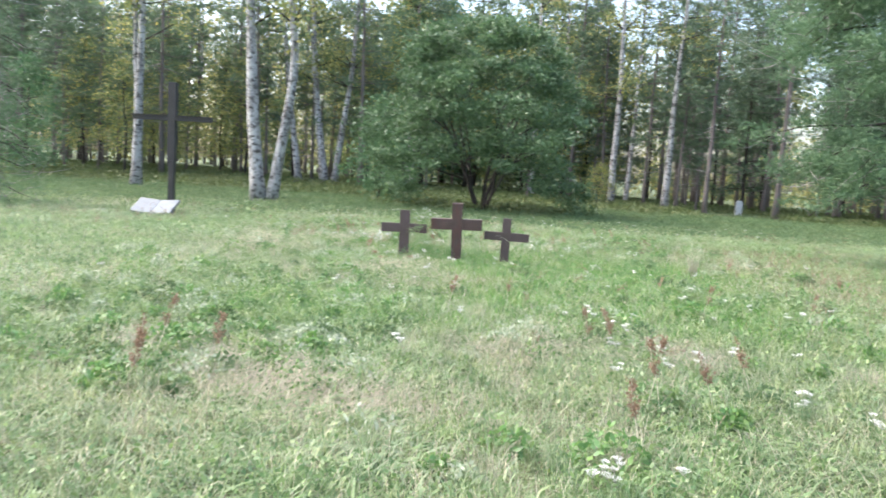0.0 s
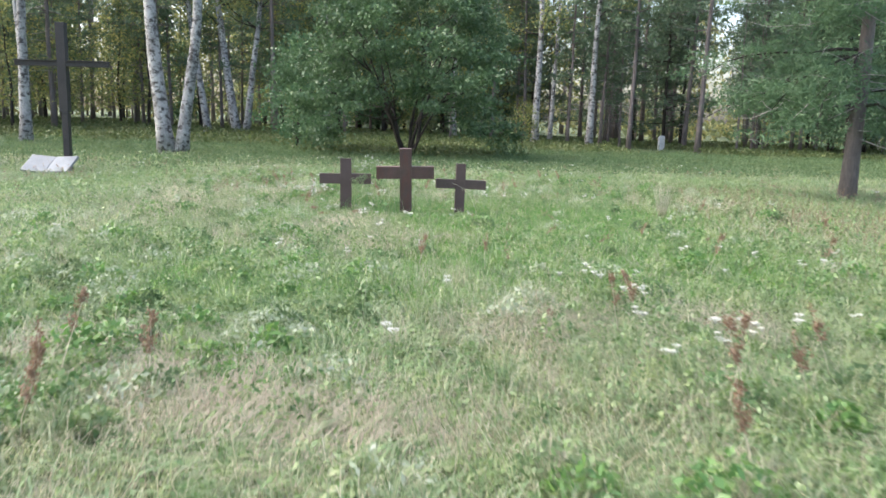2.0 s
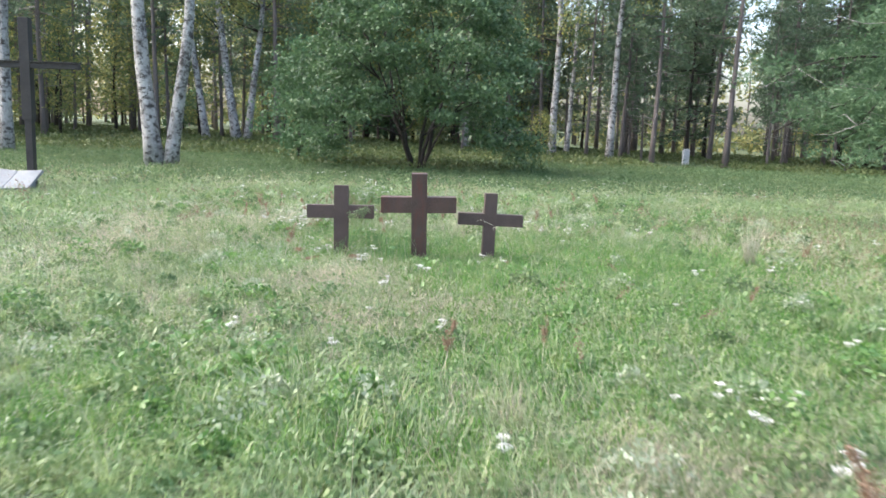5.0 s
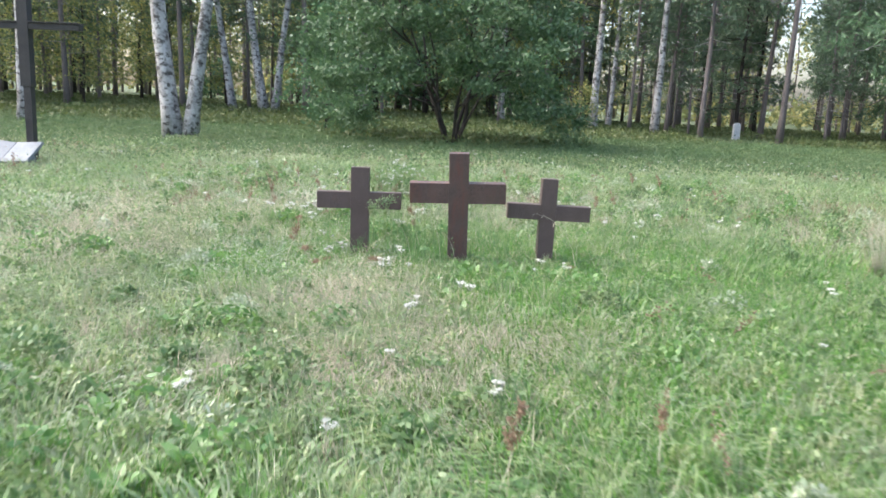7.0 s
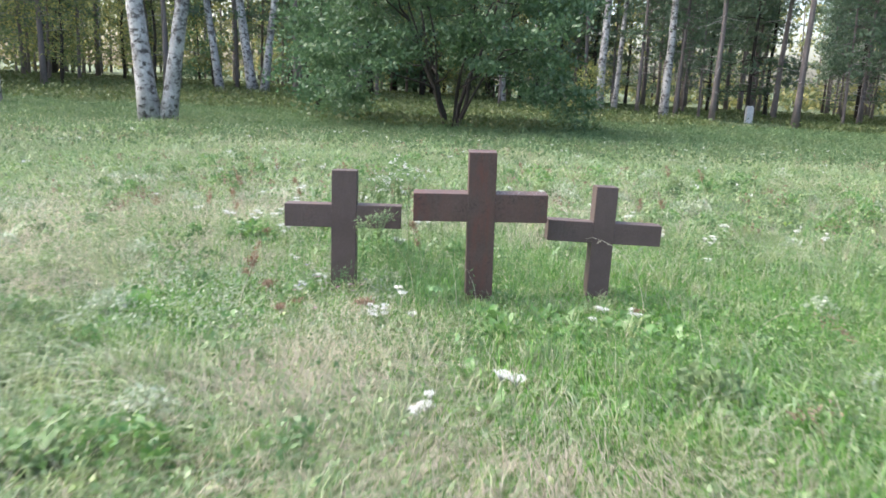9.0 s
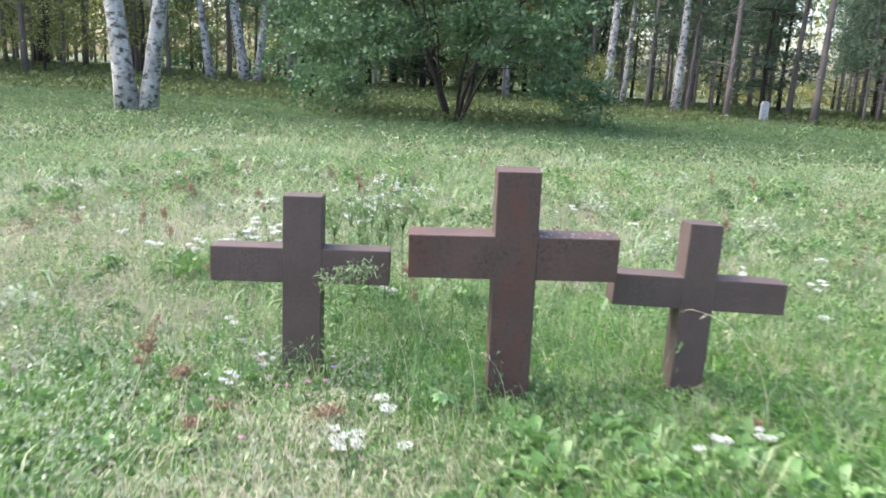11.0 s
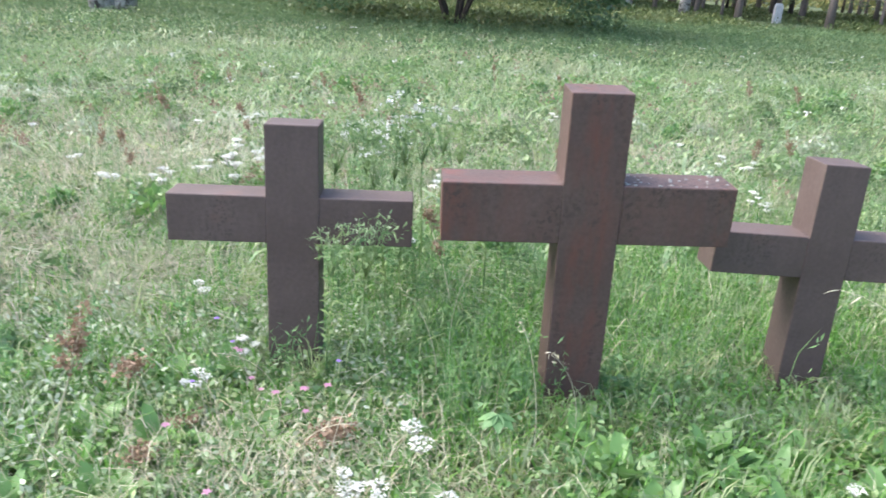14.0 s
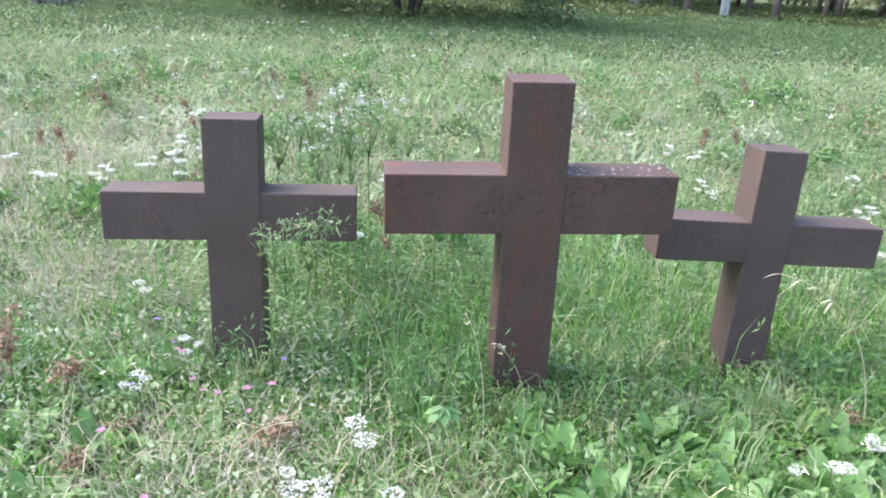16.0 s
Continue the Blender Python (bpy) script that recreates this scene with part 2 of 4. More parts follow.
def solid(name, vf, mat, parent=None, smooth=False, label=""):
    me = mesh(name, *vf)
    me.materials.append(mat)
    if smooth:
        me.polygons.foreach_set("use_smooth", np.ones(len(me.polygons), bool))
    ob = new(name, me)
    ob.parent = parent
    return tagged(ob, label)


def thing(name, label, category, at=(0, 0, 0), turn=0.0, group="", kind=""):
    ob = new(name)
    ob.matrix_basis = pose(*at, 0, 0, turn)
    ob.empty_display_size = 0.1
    return tagged(ob, label, category, group, kind)


def part(name, bm, mat, parent, label=""):
    me = bpy.data.meshes.new(name)
    bm.to_mesh(me)
    bm.free()
    me.materials.append(mat)
    ob = new(name, me)
    ob.parent = parent
    return tagged(ob, label)


def tube(points, radii, sides=7):
    """A tapered, closed tube along points; triangles."""
    pts = np.asarray(points, float)
    n = len(pts)
    way = np.gradient(pts, axis=0)
    way /= np.linalg.norm(way, axis=1)[:, None] + 1e-9
    ref = np.where(np.abs(way[:, 2:3]) > 0.8, np.array([[1.0, 0, 0]]), np.array([[0, 0, 1.0]]))
    u = np.cross(way, ref)
    u /= np.linalg.norm(u, axis=1)[:, None] + 1e-9
    v = np.cross(way, u)
    a = np.arange(sides) * 2 * np.pi / sides
    ring = pts[:, None, :] + np.asarray(radii)[:, None, None] * (np.cos(a)[None, :, None] * u[:, None, :] + np.sin(a)[None, :, None] * v[:, None, :])
    verts = np.concatenate([ring.reshape(-1, 3), pts[:1], pts[-1:]])
    faces = []
    for i in range(n - 1):
        for j in range(sides):
            p, q = i * sides + j, i * sides + (j + 1) % sides
            faces += [(p, q, q + sides), (p, q + sides, p + sides)]
    for j in range(sides):
        faces += [((j + 1) % sides, j, n * sides), ((n - 1) * sides + j, (n - 1) * sides + (j + 1) % sides, n * sides + 1)]
    return verts, np.array(faces)


def leaves(centres, length, width, droop=0.0, r=None):
    """Small pointed leaves at the given centres, turned every way; two triangles each."""
    r = r or rng
    c = np.asarray(centres, float)
    n = len(c)
    d = r.normal(size=(n, 3))
    d[:, 2] -= droop
    d /= np.linalg.norm(d, axis=1)[:, None]
    s = np.cross(d, r.normal(size=(n, 3)))
    s /= np.linalg.norm(s, axis=1)[:, None] + 1e-9
    k = r.uniform(0.6, 1.45, (n, 1))
    a, b = d * length * 0.5 * k, s * width * 0.5 * k
    verts = np.stack([c - a, c + b - a * 0.15, c + a, c - b - a * 0.15], 1).reshape(-1, 3)
    f = np.arange(n)[:, None] * 4
    return verts, np.concatenate([f + [0, 1, 2], f + [0, 2, 3]])


def clumps(centres, number, spread, r=None, flat=0.7):
    r = r or rng
    c = np.repeat(np.asarray(centres, float), number, 0)
    k = np.repeat(r.uniform(0.6, 1.3, len(centres)), number)[:, None]
    return c + r.normal(size=c.shape) * np.array([1, 1, flat]) * spread * k


def blades(x, y, high, wide, lean, lift=0.0, segments=2):
    """Arching grass blades rooted at x, y; one or three triangles each."""
    n = len(x)
    az, face = rng.uniform(0, 2 * np.pi, n), rng.uniform(0, 2 * np.pi, n)
    root = np.stack([x, y, ground_z(x, y) - 0.01 + lift], 1)
    out = np.stack([np.cos(az), np.sin(az), np.zeros(n)], 1)
    side = np.stack([np.cos(face), np.sin(face), np.zeros(n)], 1) * (wide / 2)[:, None]
    up = np.array([[0, 0, 1.0]])
    h, l = high[:, None], lean[:, None]
    tip = root + out * h * l + up * h * np.sqrt(np.clip(1 - l * l, 0.04, 1)) * (1 - 0.25 * l)
    f = np.arange(n)[:, None]
    if segments == 1:
        return np.stack([root - side, root + side, tip], 1).reshape(-1, 3), f * 3 + [0, 1, 2]
    mid = root + out * h * l * 0.42 + up * h * (0.62 * np.sqrt(np.clip(1 - l * l, 0, 1)) + 0.12)
    verts = np.stack([root - side, root + side, mid - side * 0.8, mid + side * 0.8, tip], 1).reshape(-1, 3)
    return verts, np.concatenate([f * 5 + [0, 1, 3], f * 5 + [0, 3, 2], f * 5 + [2, 3, 4]])


def lying(x, y, long, wide, az, rise):
    """Long blades that rise, bend over and lie down along az; five triangles each."""
    n = len(x)
    root = np.stack([x, y, ground_z(x, y) - 0.01], 1)
    ahead, side = np.stack([np.cos(az), np.sin(az), 0 * az], 1), np.stack([-np.sin(az), np.cos(az), 0 * az], 1) * (wide / 2)[:, None]
    rows = []
    for k, w in ((0, 1.0), (0.35, 0.95), (0.7, 0.7), (1.0, 0)):
        at = root + ahead * (long * (0.3 * k + 0.6 * k * k))[:, None]
        at[:, 2] += long * rise * (1.5 * k - 1.2 * k * k)
        rows += [at - side * w, at + side * w] if w else [at]
    f = np.arange(n)[:, None] * 7
    return np.stack(rows, 1).reshape(-1, 3), np.concatenate([f + [0, 1, 3], f + [0, 3, 2], f + [2, 3, 5], f + [2, 5, 4], f + [4, 5, 6]])


def swept(x, y):
    """The way the wind and rain have combed the grass, turning slowly from place to place."""
    return 2.6 * np.sin(0.9 * x + 0.5 * y) + 1.9 * np.sin(0.7 * y - 0.4 * x + 1.0) + rng.normal(size=len(x)) * 0.45


def patch_noise(x, y, s, seed):
    """A smooth field between 0 and 1."""
    return 0.5 + 0.17 * (np.sin(x * s + seed) + np.sin(y * s * 1.17 + seed * 2.1) + np.sin((x + y) * s * 0.73 + seed * 0.7) * np.sin((x - y) * s * 0.61 - seed))


def scatter(x0, x1, y0, y1, per, keep=None):
    n = int((x1 - x0) * (y1 - y0) * per)
    x, y = rng.uniform(x0, x1, n), rng.uniform(y0, y1, n)
    if keep is not None:
        ok = rng.uniform(0, 1, n) < keep(x, y)
        x, y = x[ok], y[ok]
    return x, y


# ---- the ground: one sheet, fine near the walk and reaching the horizon ----
def ground():
    xs = np.unique(np.concatenate([np.linspace(-1500, -70, 14), np.linspace(-70, 70, 141), np.linspace(70, 1500, 14)]))
    ys = np.unique(np.concatenate([np.linspace(-1500, -20, 14), np.linspace(-20, 100, 161), np.linspace(100, 1500, 14)]))
    gx, gy = np.meshgrid(xs, ys)
    verts = np.stack([gx, gy, ground_z(gx, gy)], 2).reshape(-1, 3)
    i = (np.arange(len(ys) - 1)[:, None] * len(xs) + np.arange(len(xs) - 1)[None, :]).ravel()
    ob = solid("ground", (verts, np.stack([i, i + 1, i + 1 + len(xs), i + len(xs)], 1)), M_GROUND, None, True)
    tagged(ob, "meadow soil under rough grass, level", "ground", kind="structure")


ground()


# ---- the three crosses of rusted box steel ----
def beam(x0, x1, y0, y1, z0, z1, edge=0.005):
    bm = bmesh.new()
    bmesh.ops.create_cube(bm, size=1, matrix=Matrix.LocRotScale(((x0 + x1) / 2, (y0 + y1) / 2, (z0 + z1) / 2), None, (x1 - x0, y1 - y0, z1 - z0)))
    bmesh.ops.bevel(bm, geom=bm.edges[:], offset=edge, segments=2, affect="EDGES", profile=0.6)
    return bm


def steel_cross(x, y, top, arm_low, arm_high, arm_left, arm_right, wide, deep, mat, label, lean=(0, 0, 0)):
    """x, y: middle of the front face at the ground; sizes from there."""
    cross = thing("grave_cross", label, "cross", (x, y, 0), group="three steel crosses")
    cross.matrix_basis = pose(x, y, 0, *lean) @ pose(0, 0, -0.12)
    z = 0.12
    part("upright", beam(-wide / 2, wide / 2, 0, deep, -0.25 + z, top + z), mat, cross)
    part("arm", beam(-arm_left, -wide / 2 + 0.002, 0.0015, deep - 0.0015, arm_low + z, arm_high + z), mat, cross)
    part("arm", beam(wide / 2 - 0.002, arm_right, 0.0015, deep - 0.0015, arm_low + z, arm_high + z), mat, cross)
    for s in (-1, 1):
        w = s * (wide / 2 + 0.001)
        ring = [(w, 0.002, arm_low + z), (w, 0.002, arm_high + z), (w, deep - 0.002, arm_high + z), (w, deep - 0.002, arm_low + z), (w, 0.002, arm_low + z)]
        pts = [np.array(a) * (1 - k) + np.array(b) * k for a, b in zip(ring[:-1], ring[1:]) for k in np.linspace(0, 0.9, 8)]
        solid("weld_seam", tube(pts, 0.0012 + rng.uniform(0, 0.0012, len(pts)), 5), mat, cross, True)
    return cross


cross_left = steel_cross(-1.705, 13.93, 0.762, 0.362, 0.523, 0.414, 0.400, 0.176, 0.15, M_RUST, "brown rusted steel grave cross with a weed before it", (-2.2, -0.5, 2.4))
cross_mid = steel_cross(-0.747, 13.795, 0.946, 0.474, 0.666, 0.460, 0.446, 0.186, 0.152, M_RUSTRED, "taller red-brown rusted steel grave cross with lichen", (2.3, -1.2, 1.7))
cross_right = steel_cross(0.112, 13.981, 0.720, 0.319, 0.467, 0.395, 0.411, 0.154, 0.15, M_RUST, "short brown rusted steel grave cross in green grass", (-1.8, 1.2, 0.9))


# ---- the tall cross and its stone book ----
def tall_cross():
    c = thing("tall_cross", "tall dark steel memorial cross standing in grass", "cross", (-10.70, 24.6, 0), -3)
    part("upright", beam(-0.13, 0.13, -0.10, 0.10, 1.30, 3.80, 0.01), M_DARKSTEEL, c)
    part("foot_sleeve", beam(-0.075, 0.105, -0.085, 0.085, -0.9, 1.30, 0.01), M_DARKSTEEL, c)
    for a, b in ((-1.35, -0.132), (0.132, 1.33)):
        part("arm", beam(a, b, -0.09, 0.09, 2.58, 2.72, 0.01), M_DARKSTEEL, c)
        part("arm_flange", beam(a, b, -0.14, 0.14, 2.724, 2.75, 0.006), M_DARKSTEEL, c)


def stone_book():
    b = thing("stone_book", "pale stone memorial slab shaped like an open book", "memorial", (-11.0, 24.1, float(ground_z(-11, 24.1))), -10)
    part("plinth", beam(-0.5, 0.5, -0.05, 0.28, -0.15, 0.16, 0.01), M_STONE, b)
    for s in (-1, 1):
        bm = beam(0.006, 0.72, -0.36, 0.36, -0.035, 0.035, 0.015)
        turn = pose(0, 0.04, 0.22, 34, 0, 0) @ pose(0, 0, 0, 0, -5 * s, 0)
        bmesh.ops.transform(bm, matrix=turn @ Matrix.Diagonal((s, 1, 1, 1)), verts=bm.verts)
        if s < 0:
            bmesh.ops.reverse_faces(bm, faces=bm.faces)
        part("page", bm, M_STONE, b)


tall_cross()
stone_book()


def white_post():
    p = thing("white_post", "short whitewashed stone post at the wood's edge", "post", (15.68, 52.6, float(ground_z(15.68, 52.6)) + 0.1), 4)
    part("shaft", beam(-0.20, 0.20, -0.12, 0.12, -0.4, 0.78, 0.03), M_LIME, p)
    part("cap", beam(-0.16, 0.16, -0.1, 0.1, 0.784, 0.86, 0.03), M_LIME, p)


white_post()


# ---- trees ----
def wander(start, end, steps, bend, r):
    k = np.linspace(0, 1, steps)[:, None]
    line = np.asarray(start) * (1 - k) + np.asarray(end) * k
    off = np.cumsum(r.normal(size=(steps, 3)) * bend, 0) * np.sin(k * np.pi)
    return line + off


def birch(name, label, at, stems, seed, crown_low=8.0, crown_n=70, group=""):
    """Stems: points from foot to top, then the base radius. White bark, hanging fine twigs, a thin leaf crown."""
    r = np.random.default_rng(seed)
    t = thing(name, label, "tree", at, group=group)
    for *way, rad in stems:
        k = np.linspace(0, 1, 14)[:, None]
        way = np.array(way, float)
        c = way[-1]
        up = way[0][2] + (c[2] - way[0][2]) * k[:, 0]
        line = np.stack([np.interp(up, way[:, 2], way[:, i]) for i in (0, 1)] + [up], 1)
        line[1:-1, :2] = (line[:-2, :2] + 2 * line[1:-1, :2] + line[2:, :2]) / 4
        line += np.cumsum(r.normal(size=line.shape) * 0.018, 0) * np.array([1, 1, 0])
        radii = rad * (1 - 0.8 * k[:, 0]) * (1 + 0.35 * np.exp(-k[:, 0] * 26))
        solid("trunk", tube(line, radii, 10), M_BIRCH, t, True)
        limbs, ends = [], []
        for i in range(13):
            f = r.uniform(min(0.9, crown_low / c[2]), 0.97)
            base = line[int(f * 13)]
            az = r.uniform(0, 6.28)
            reach = r.uniform(1.2, 3.0) * (1.2 - f * 0.6)
            tip = base + np.array([math.cos(az) * reach, math.sin(az) * reach, r.uniform(0.2, 1.6)])
            pl = wander(base, tip, 6, 0.06, r)
            limbs.append(tube(pl, np.linspace(0.05, 0.012, 6), 4))
            ends += [pl[3], pl[4], pl[5], pl[5] + [0, 0, -0.7], pl[4] + [0, 0, -0.6]]
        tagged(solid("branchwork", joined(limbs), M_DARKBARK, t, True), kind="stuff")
        spots = np.array(ends)[r.integers(0, len(ends), crown_n)] + r.normal(size=(crown_n, 3)) * 0.35
        solid("crown", leaves(clumps(spots, 32, 0.42, r, 1.1), 0.16, 0.11, 0.4, r), M_BIRCHLEAF, t)
    return t


def gz(x, y):
    return float(ground_z(x, y))


birch("birch_tree", "old twin-stemmed white birch with black-marked bark", (-10.65, 34.5, gz(-10.65, 34.5)),
      [((-0.26, 0, -0.3), (-0.54, 0, 2.3), (-0.75, 0, 4.7), (-1.02, 0.2, 8.7), (-1.4, 0.5, 17), 0.33), ((0.19, 0.1, -0.3), (0.56, 0.1, 2.3), (0.96, 0.1, 4.7), (1.20, 0.1, 6.9), (0.85, 0.1, 8.6), (0.7, 0, 15), 0.27)], 11)
birch("birch_tree", "white birch with straight pale trunk at meadow edge", (-19.4, 40.0, gz(-19.4, 40)),
      [((0, 0, -0.3), (0.1, 0, 5), (0.2, 0.3, 17), 0.28), ((-0.05, 0.3, 3.0), (-0.3, 0.3, 8), (-0.9, 0.4, 15), 0.15)], 12)
birch("birch_tree", "slim white birch leaning at the wood's edge", (-14.3, 54, gz(-14.3, 54)), [((0, 0, -0.3), (-0.9, 0, 5.6), (-2.3, 0, 17), 0.24)], 13)
birch("birch_tree", "twin-stemmed grey-white birch spreading from one foot", (-11.95, 54, gz(-11.95, 54)),
      [((-0.4, 0, -0.3), (-0.8, 0, 2.4), (-1.38, 0, 6.6), (-2.2, 0.4, 18), 0.3), ((0.1, 0, -0.3), (0.5, 0, 3.4), (0.95, 0, 6.7), (1.6, 0.2, 18), 0.24)], 14)
birch("birch_tree", "white birch beside the great shrub, slender trunk", (7.35, 53, gz(7.35, 53)), [((0, 0, -0.3), (0.1, 0, 7), (-0.2, 0.3, 19), 0.25)], 15)
birch("birch_tree", "slim white birch standing deeper in the wood", (8.8, 56, gz(8.8, 56)), [((0, 0, -0.3), (0.25, 0, 7), (0.5, 0.3, 18), 0.17)], 16)
birch("birch_tree", "white birch with a dark fissured foot", (10.7, 52, gz(10.7, 52)), [((0, 0, -0.3), (0.15, 0, 6.5), (0.6, 0.3, 18), 0.24)], 17)
birch("birch_tree", "white birch seen above the great shrub", (2.2, 58, gz(2.2, 58)), [((0, 0, -0.3), (-0.1, 0, 7), (-0.3, 0.3, 20), 0.22)], 18)
birch("birch_tree", "thin white birch half hidden by shrub leaves", (-7.0, 57, gz(-7, 57)), [((0, 0, -0.3), (0.1, 0, 7), (0.3, 0.3, 19), 0.18)], 19)


def great_shrub():
    r = np.random.default_rng(31)
    x, y = -0.93, 36.7
    t = thing("great_shrub", "large round deciduous shrub with many dark stems", "shrub", (x, y, gz(x, y)))
    t.scale = (0.91, 0.91, 0.91)
    for i in range(9):
        az = i * 0.698 + r.uniform(-0.2, 0.2)
        out = r.uniform(1.6, 3.6)
        foot = np.array([math.cos(az) * 0.16, math.sin(az) * 0.16, -0.2])
        knee = np.array([math.cos(az) * out * 0.35, math.sin(az) * out * 0.35, r.uniform(1.4, 2.0)])
        tip = np.array([math.cos(az) * out, math.sin(az) * out, r.uniform(5.0, 7.5)])
        pl = np.concatenate([wander(foot, knee, 5, 0.03, r)[:-1], wander(knee, tip, 9, 0.12, r)])
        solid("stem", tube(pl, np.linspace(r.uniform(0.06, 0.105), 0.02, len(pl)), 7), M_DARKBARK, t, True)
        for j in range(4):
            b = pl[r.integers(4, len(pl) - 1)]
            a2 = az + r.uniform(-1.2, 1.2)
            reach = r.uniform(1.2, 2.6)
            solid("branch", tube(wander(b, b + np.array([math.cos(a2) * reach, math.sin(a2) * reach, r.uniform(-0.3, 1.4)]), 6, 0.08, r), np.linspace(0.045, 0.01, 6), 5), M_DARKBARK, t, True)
    centres = []
    while len(centres) < 270:
        z = r.uniform(0.5, 9.75)
        full = 5.7 * math.sqrt(max(0.0, 1 - ((z - 2.8) / 7.0) ** 2)) if z > 2.8 else 5.7 - (2.8 - z) * 0.35
        az = r.uniform(0, 6.28)
        rad = full * (1 - 0.4 * r.uniform(0, 1) ** 2) * (0.97 + 0.11 * math.sin(az * 3 + z * 1.1) + 0.10 * math.sin(az * 7 + z * 2.3))
        if z < 2.3 and abs(math.cos(az) * rad + 0.3) < 2.7 or z < 1.1 and abs(math.cos(az) * rad) < 3.6:
            continue
        centres.append((math.cos(az) * rad - 0.25, math.sin(az) * rad * 0.85, z))
    solid("crown", leaves(clumps(centres, 170, 0.40, r, 0.42), 0.17, 0.105, 0.2, r), M_SHRUB, t)


great_shrub()


def pine(seed, tall, rad, bare, reach, label, mat=M_PINEBARK, stubs=14, tufts=6):
    """A pine: tapered trunk, dead twigs below, whorled limbs with needle tufts above."""
    r = np.random.default_rng(seed)
    t = thing("pine_tree", label, "tree", group="pines of the wood")
    line = wander((0, 0, -0.3), (r.uniform(-0.5, 0.5), r.uniform(-0.4, 0.4), tall), 12, 0.04, r)
    solid("trunk", tube(line, rad * (1 - 0.82 * np.linspace(0, 1, 12)) * (1 + 0.3 * np.exp(-np.linspace(0, 1, 12) * 24)), 8), mat, t, True)
    twigs = []
    for i in range(stubs):
        z = r.uniform(1.5, bare + 1)
        az = r.uniform(0, 6.28)
        l = r.uniform(0.4, 1.7)
        b = np.array([np.interp(z, line[:, 2], line[:, 0]), np.interp(z, line[:, 2], line[:, 1]), z])
        twigs.append(tube(wander(b, b + np.array([math.cos(az) * l, math.sin(az) * l, r.uniform(-0.5, 0.25)]), 4, 0.05, r), np.linspace(0.02, 0.005, 4), 4))
    tagged(solid("twigwork", joined(twigs), M_TWIG, t), kind="stuff")
    limbs, spots = [], []
    z = bare
    while z < tall - 0.3:
        k = 1 - (z - bare) / (tall - bare)
        for i in range(r.integers(3, 6)):
            az = r.uniform(0, 6.28)
            l = reach * (0.35 + 0.75 * math.sqrt(k)) * r.uniform(0.6, 1.1)
            b = np.array([np.interp(z, line[:, 2], line[:, 0]), np.interp(z, line[:, 2], line[:, 1]), z])
            pl = wander(b, b + np.array([math.cos(az) * l, math.sin(az) * l, r.uniform(-0.5, 0.6)]), 5, 0.06, r)
            limbs.append(tube(pl[::2], np.linspace(0.035, 0.01, 3), 3))
            for q in range(tufts):
                f = r.uniform(0.35, 1.05)
                spots.append(pl[0] * (1 - f) + pl[-1] * f + r.normal(size=3) * np.array([0.25, 0.25, 0.15]))
        z += r.uniform(0.75, 1.25)
    tagged(solid("branchwork", joined(limbs), mat, t), kind="stuff")
    solid("crown", leaves(clumps(spots, 8, 0.24, r, 0.6), 0.34, 0.095, 0.0, r), M_NEEDLE, t)
    return t


def young_tree(seed, tall, wide, mat, label, low=0.6, n=70, leaf=0.16):
    r = np.random.default_rng(seed)
    t = thing("young_tree", label, "tree", group="young trees of the wood")
    line = wander((0, 0, -0.2), (r.uniform(-0.4, 0.4), r.uniform(-0.3, 0.3), tall), 9, 0.07, r)
    solid("trunk", tube(line, np.linspace(0.06 + tall * 0.008, 0.012, 9), 6), M_DARKBARK, t, True)
    limbs, spots = [], []
    for i in range(n):
        z = low + (tall - low) * r.uniform(0, 1)
        k = 1 - abs((z - low) / (tall - low) - 0.35) * 1.3
        az = r.uniform(0, 6.28)
        l = wide * max(0.15, k) * r.uniform(0.3, 1.05)
        b = np.array([np.interp(z * 0.9, line[:, 2], line[:, 0]), np.interp(z * 0.9, line[:, 2], line[:, 1]), z * 0.9])
        tip = np.array([b[0] + math.cos(az) * l, b[1] + math.sin(az) * l, z])
        if i % 3 == 0:
            limbs.append(tube(wander(b, tip, 3, 0.05, r), np.linspace(0.022, 0.005, 3), 3))
        spots.append(tip)
    tagged(solid("branchwork", joined(limbs), M_DARKBARK, t), kind="stuff")
    solid("crown", leaves(clumps(spots, 34, 0.40, r, 0.6), leaf * 1.3, leaf * 0.8, 0.3, r), mat, t)
    return t


PINES = [pine(41, 19, 0.16, 6.5, 2.4, "tall dark pine with bare lower trunk", stubs=22),
         pine(42, 17, 0.13, 5.0, 2.2, "tall slim pine with dead lower twigs", stubs=26),
         pine(43, 21, 0.19, 7.5, 2.8, "tall reddish pine with bare trunk", stubs=9),
         pine(44, 14, 0.11, 4.0, 1.8, "thin young pine with dead twigs", stubs=20),
         pine(45, 12, 0.13, 1.6, 2.2, "dark spruce-like pine branched low", M_DARKBARK, 8, 7)]
YOUNG = [young_tree(51, 6.5, 2.6, M_YOUNG, "young leafy tree at the wood's edge"),
         young_tree(52, 5.0, 2.0, M_BIRCHLEAF, "young birch with yellowing leaves", leaf=0.13),
         young_tree(53, 8.5, 2.8, M_BIRCHLEAF, "young birch with drooping yellow-green leaves", 1.5, 90, 0.13),
         young_tree(55, 11.5, 4.4, M_FRESH, "broad feathery tree with foliage down to the grass", 0.9, 330, 0.13),
         young_tree(54, 2.2, 1.3, M_UNDER, "low bush in the wood's undergrowth", 0.2, 26, 0.14)]
FOREST_BIRCH = birch("birch_tree", "slender birch deep in the wood", (-26, 58, gz(-26, 58)), [((0, 0, -0.3), (0.2, 0, 7), (0.4, 0.3, 18), 0.13)], 61, 4.0, 90, "birches of the wood")

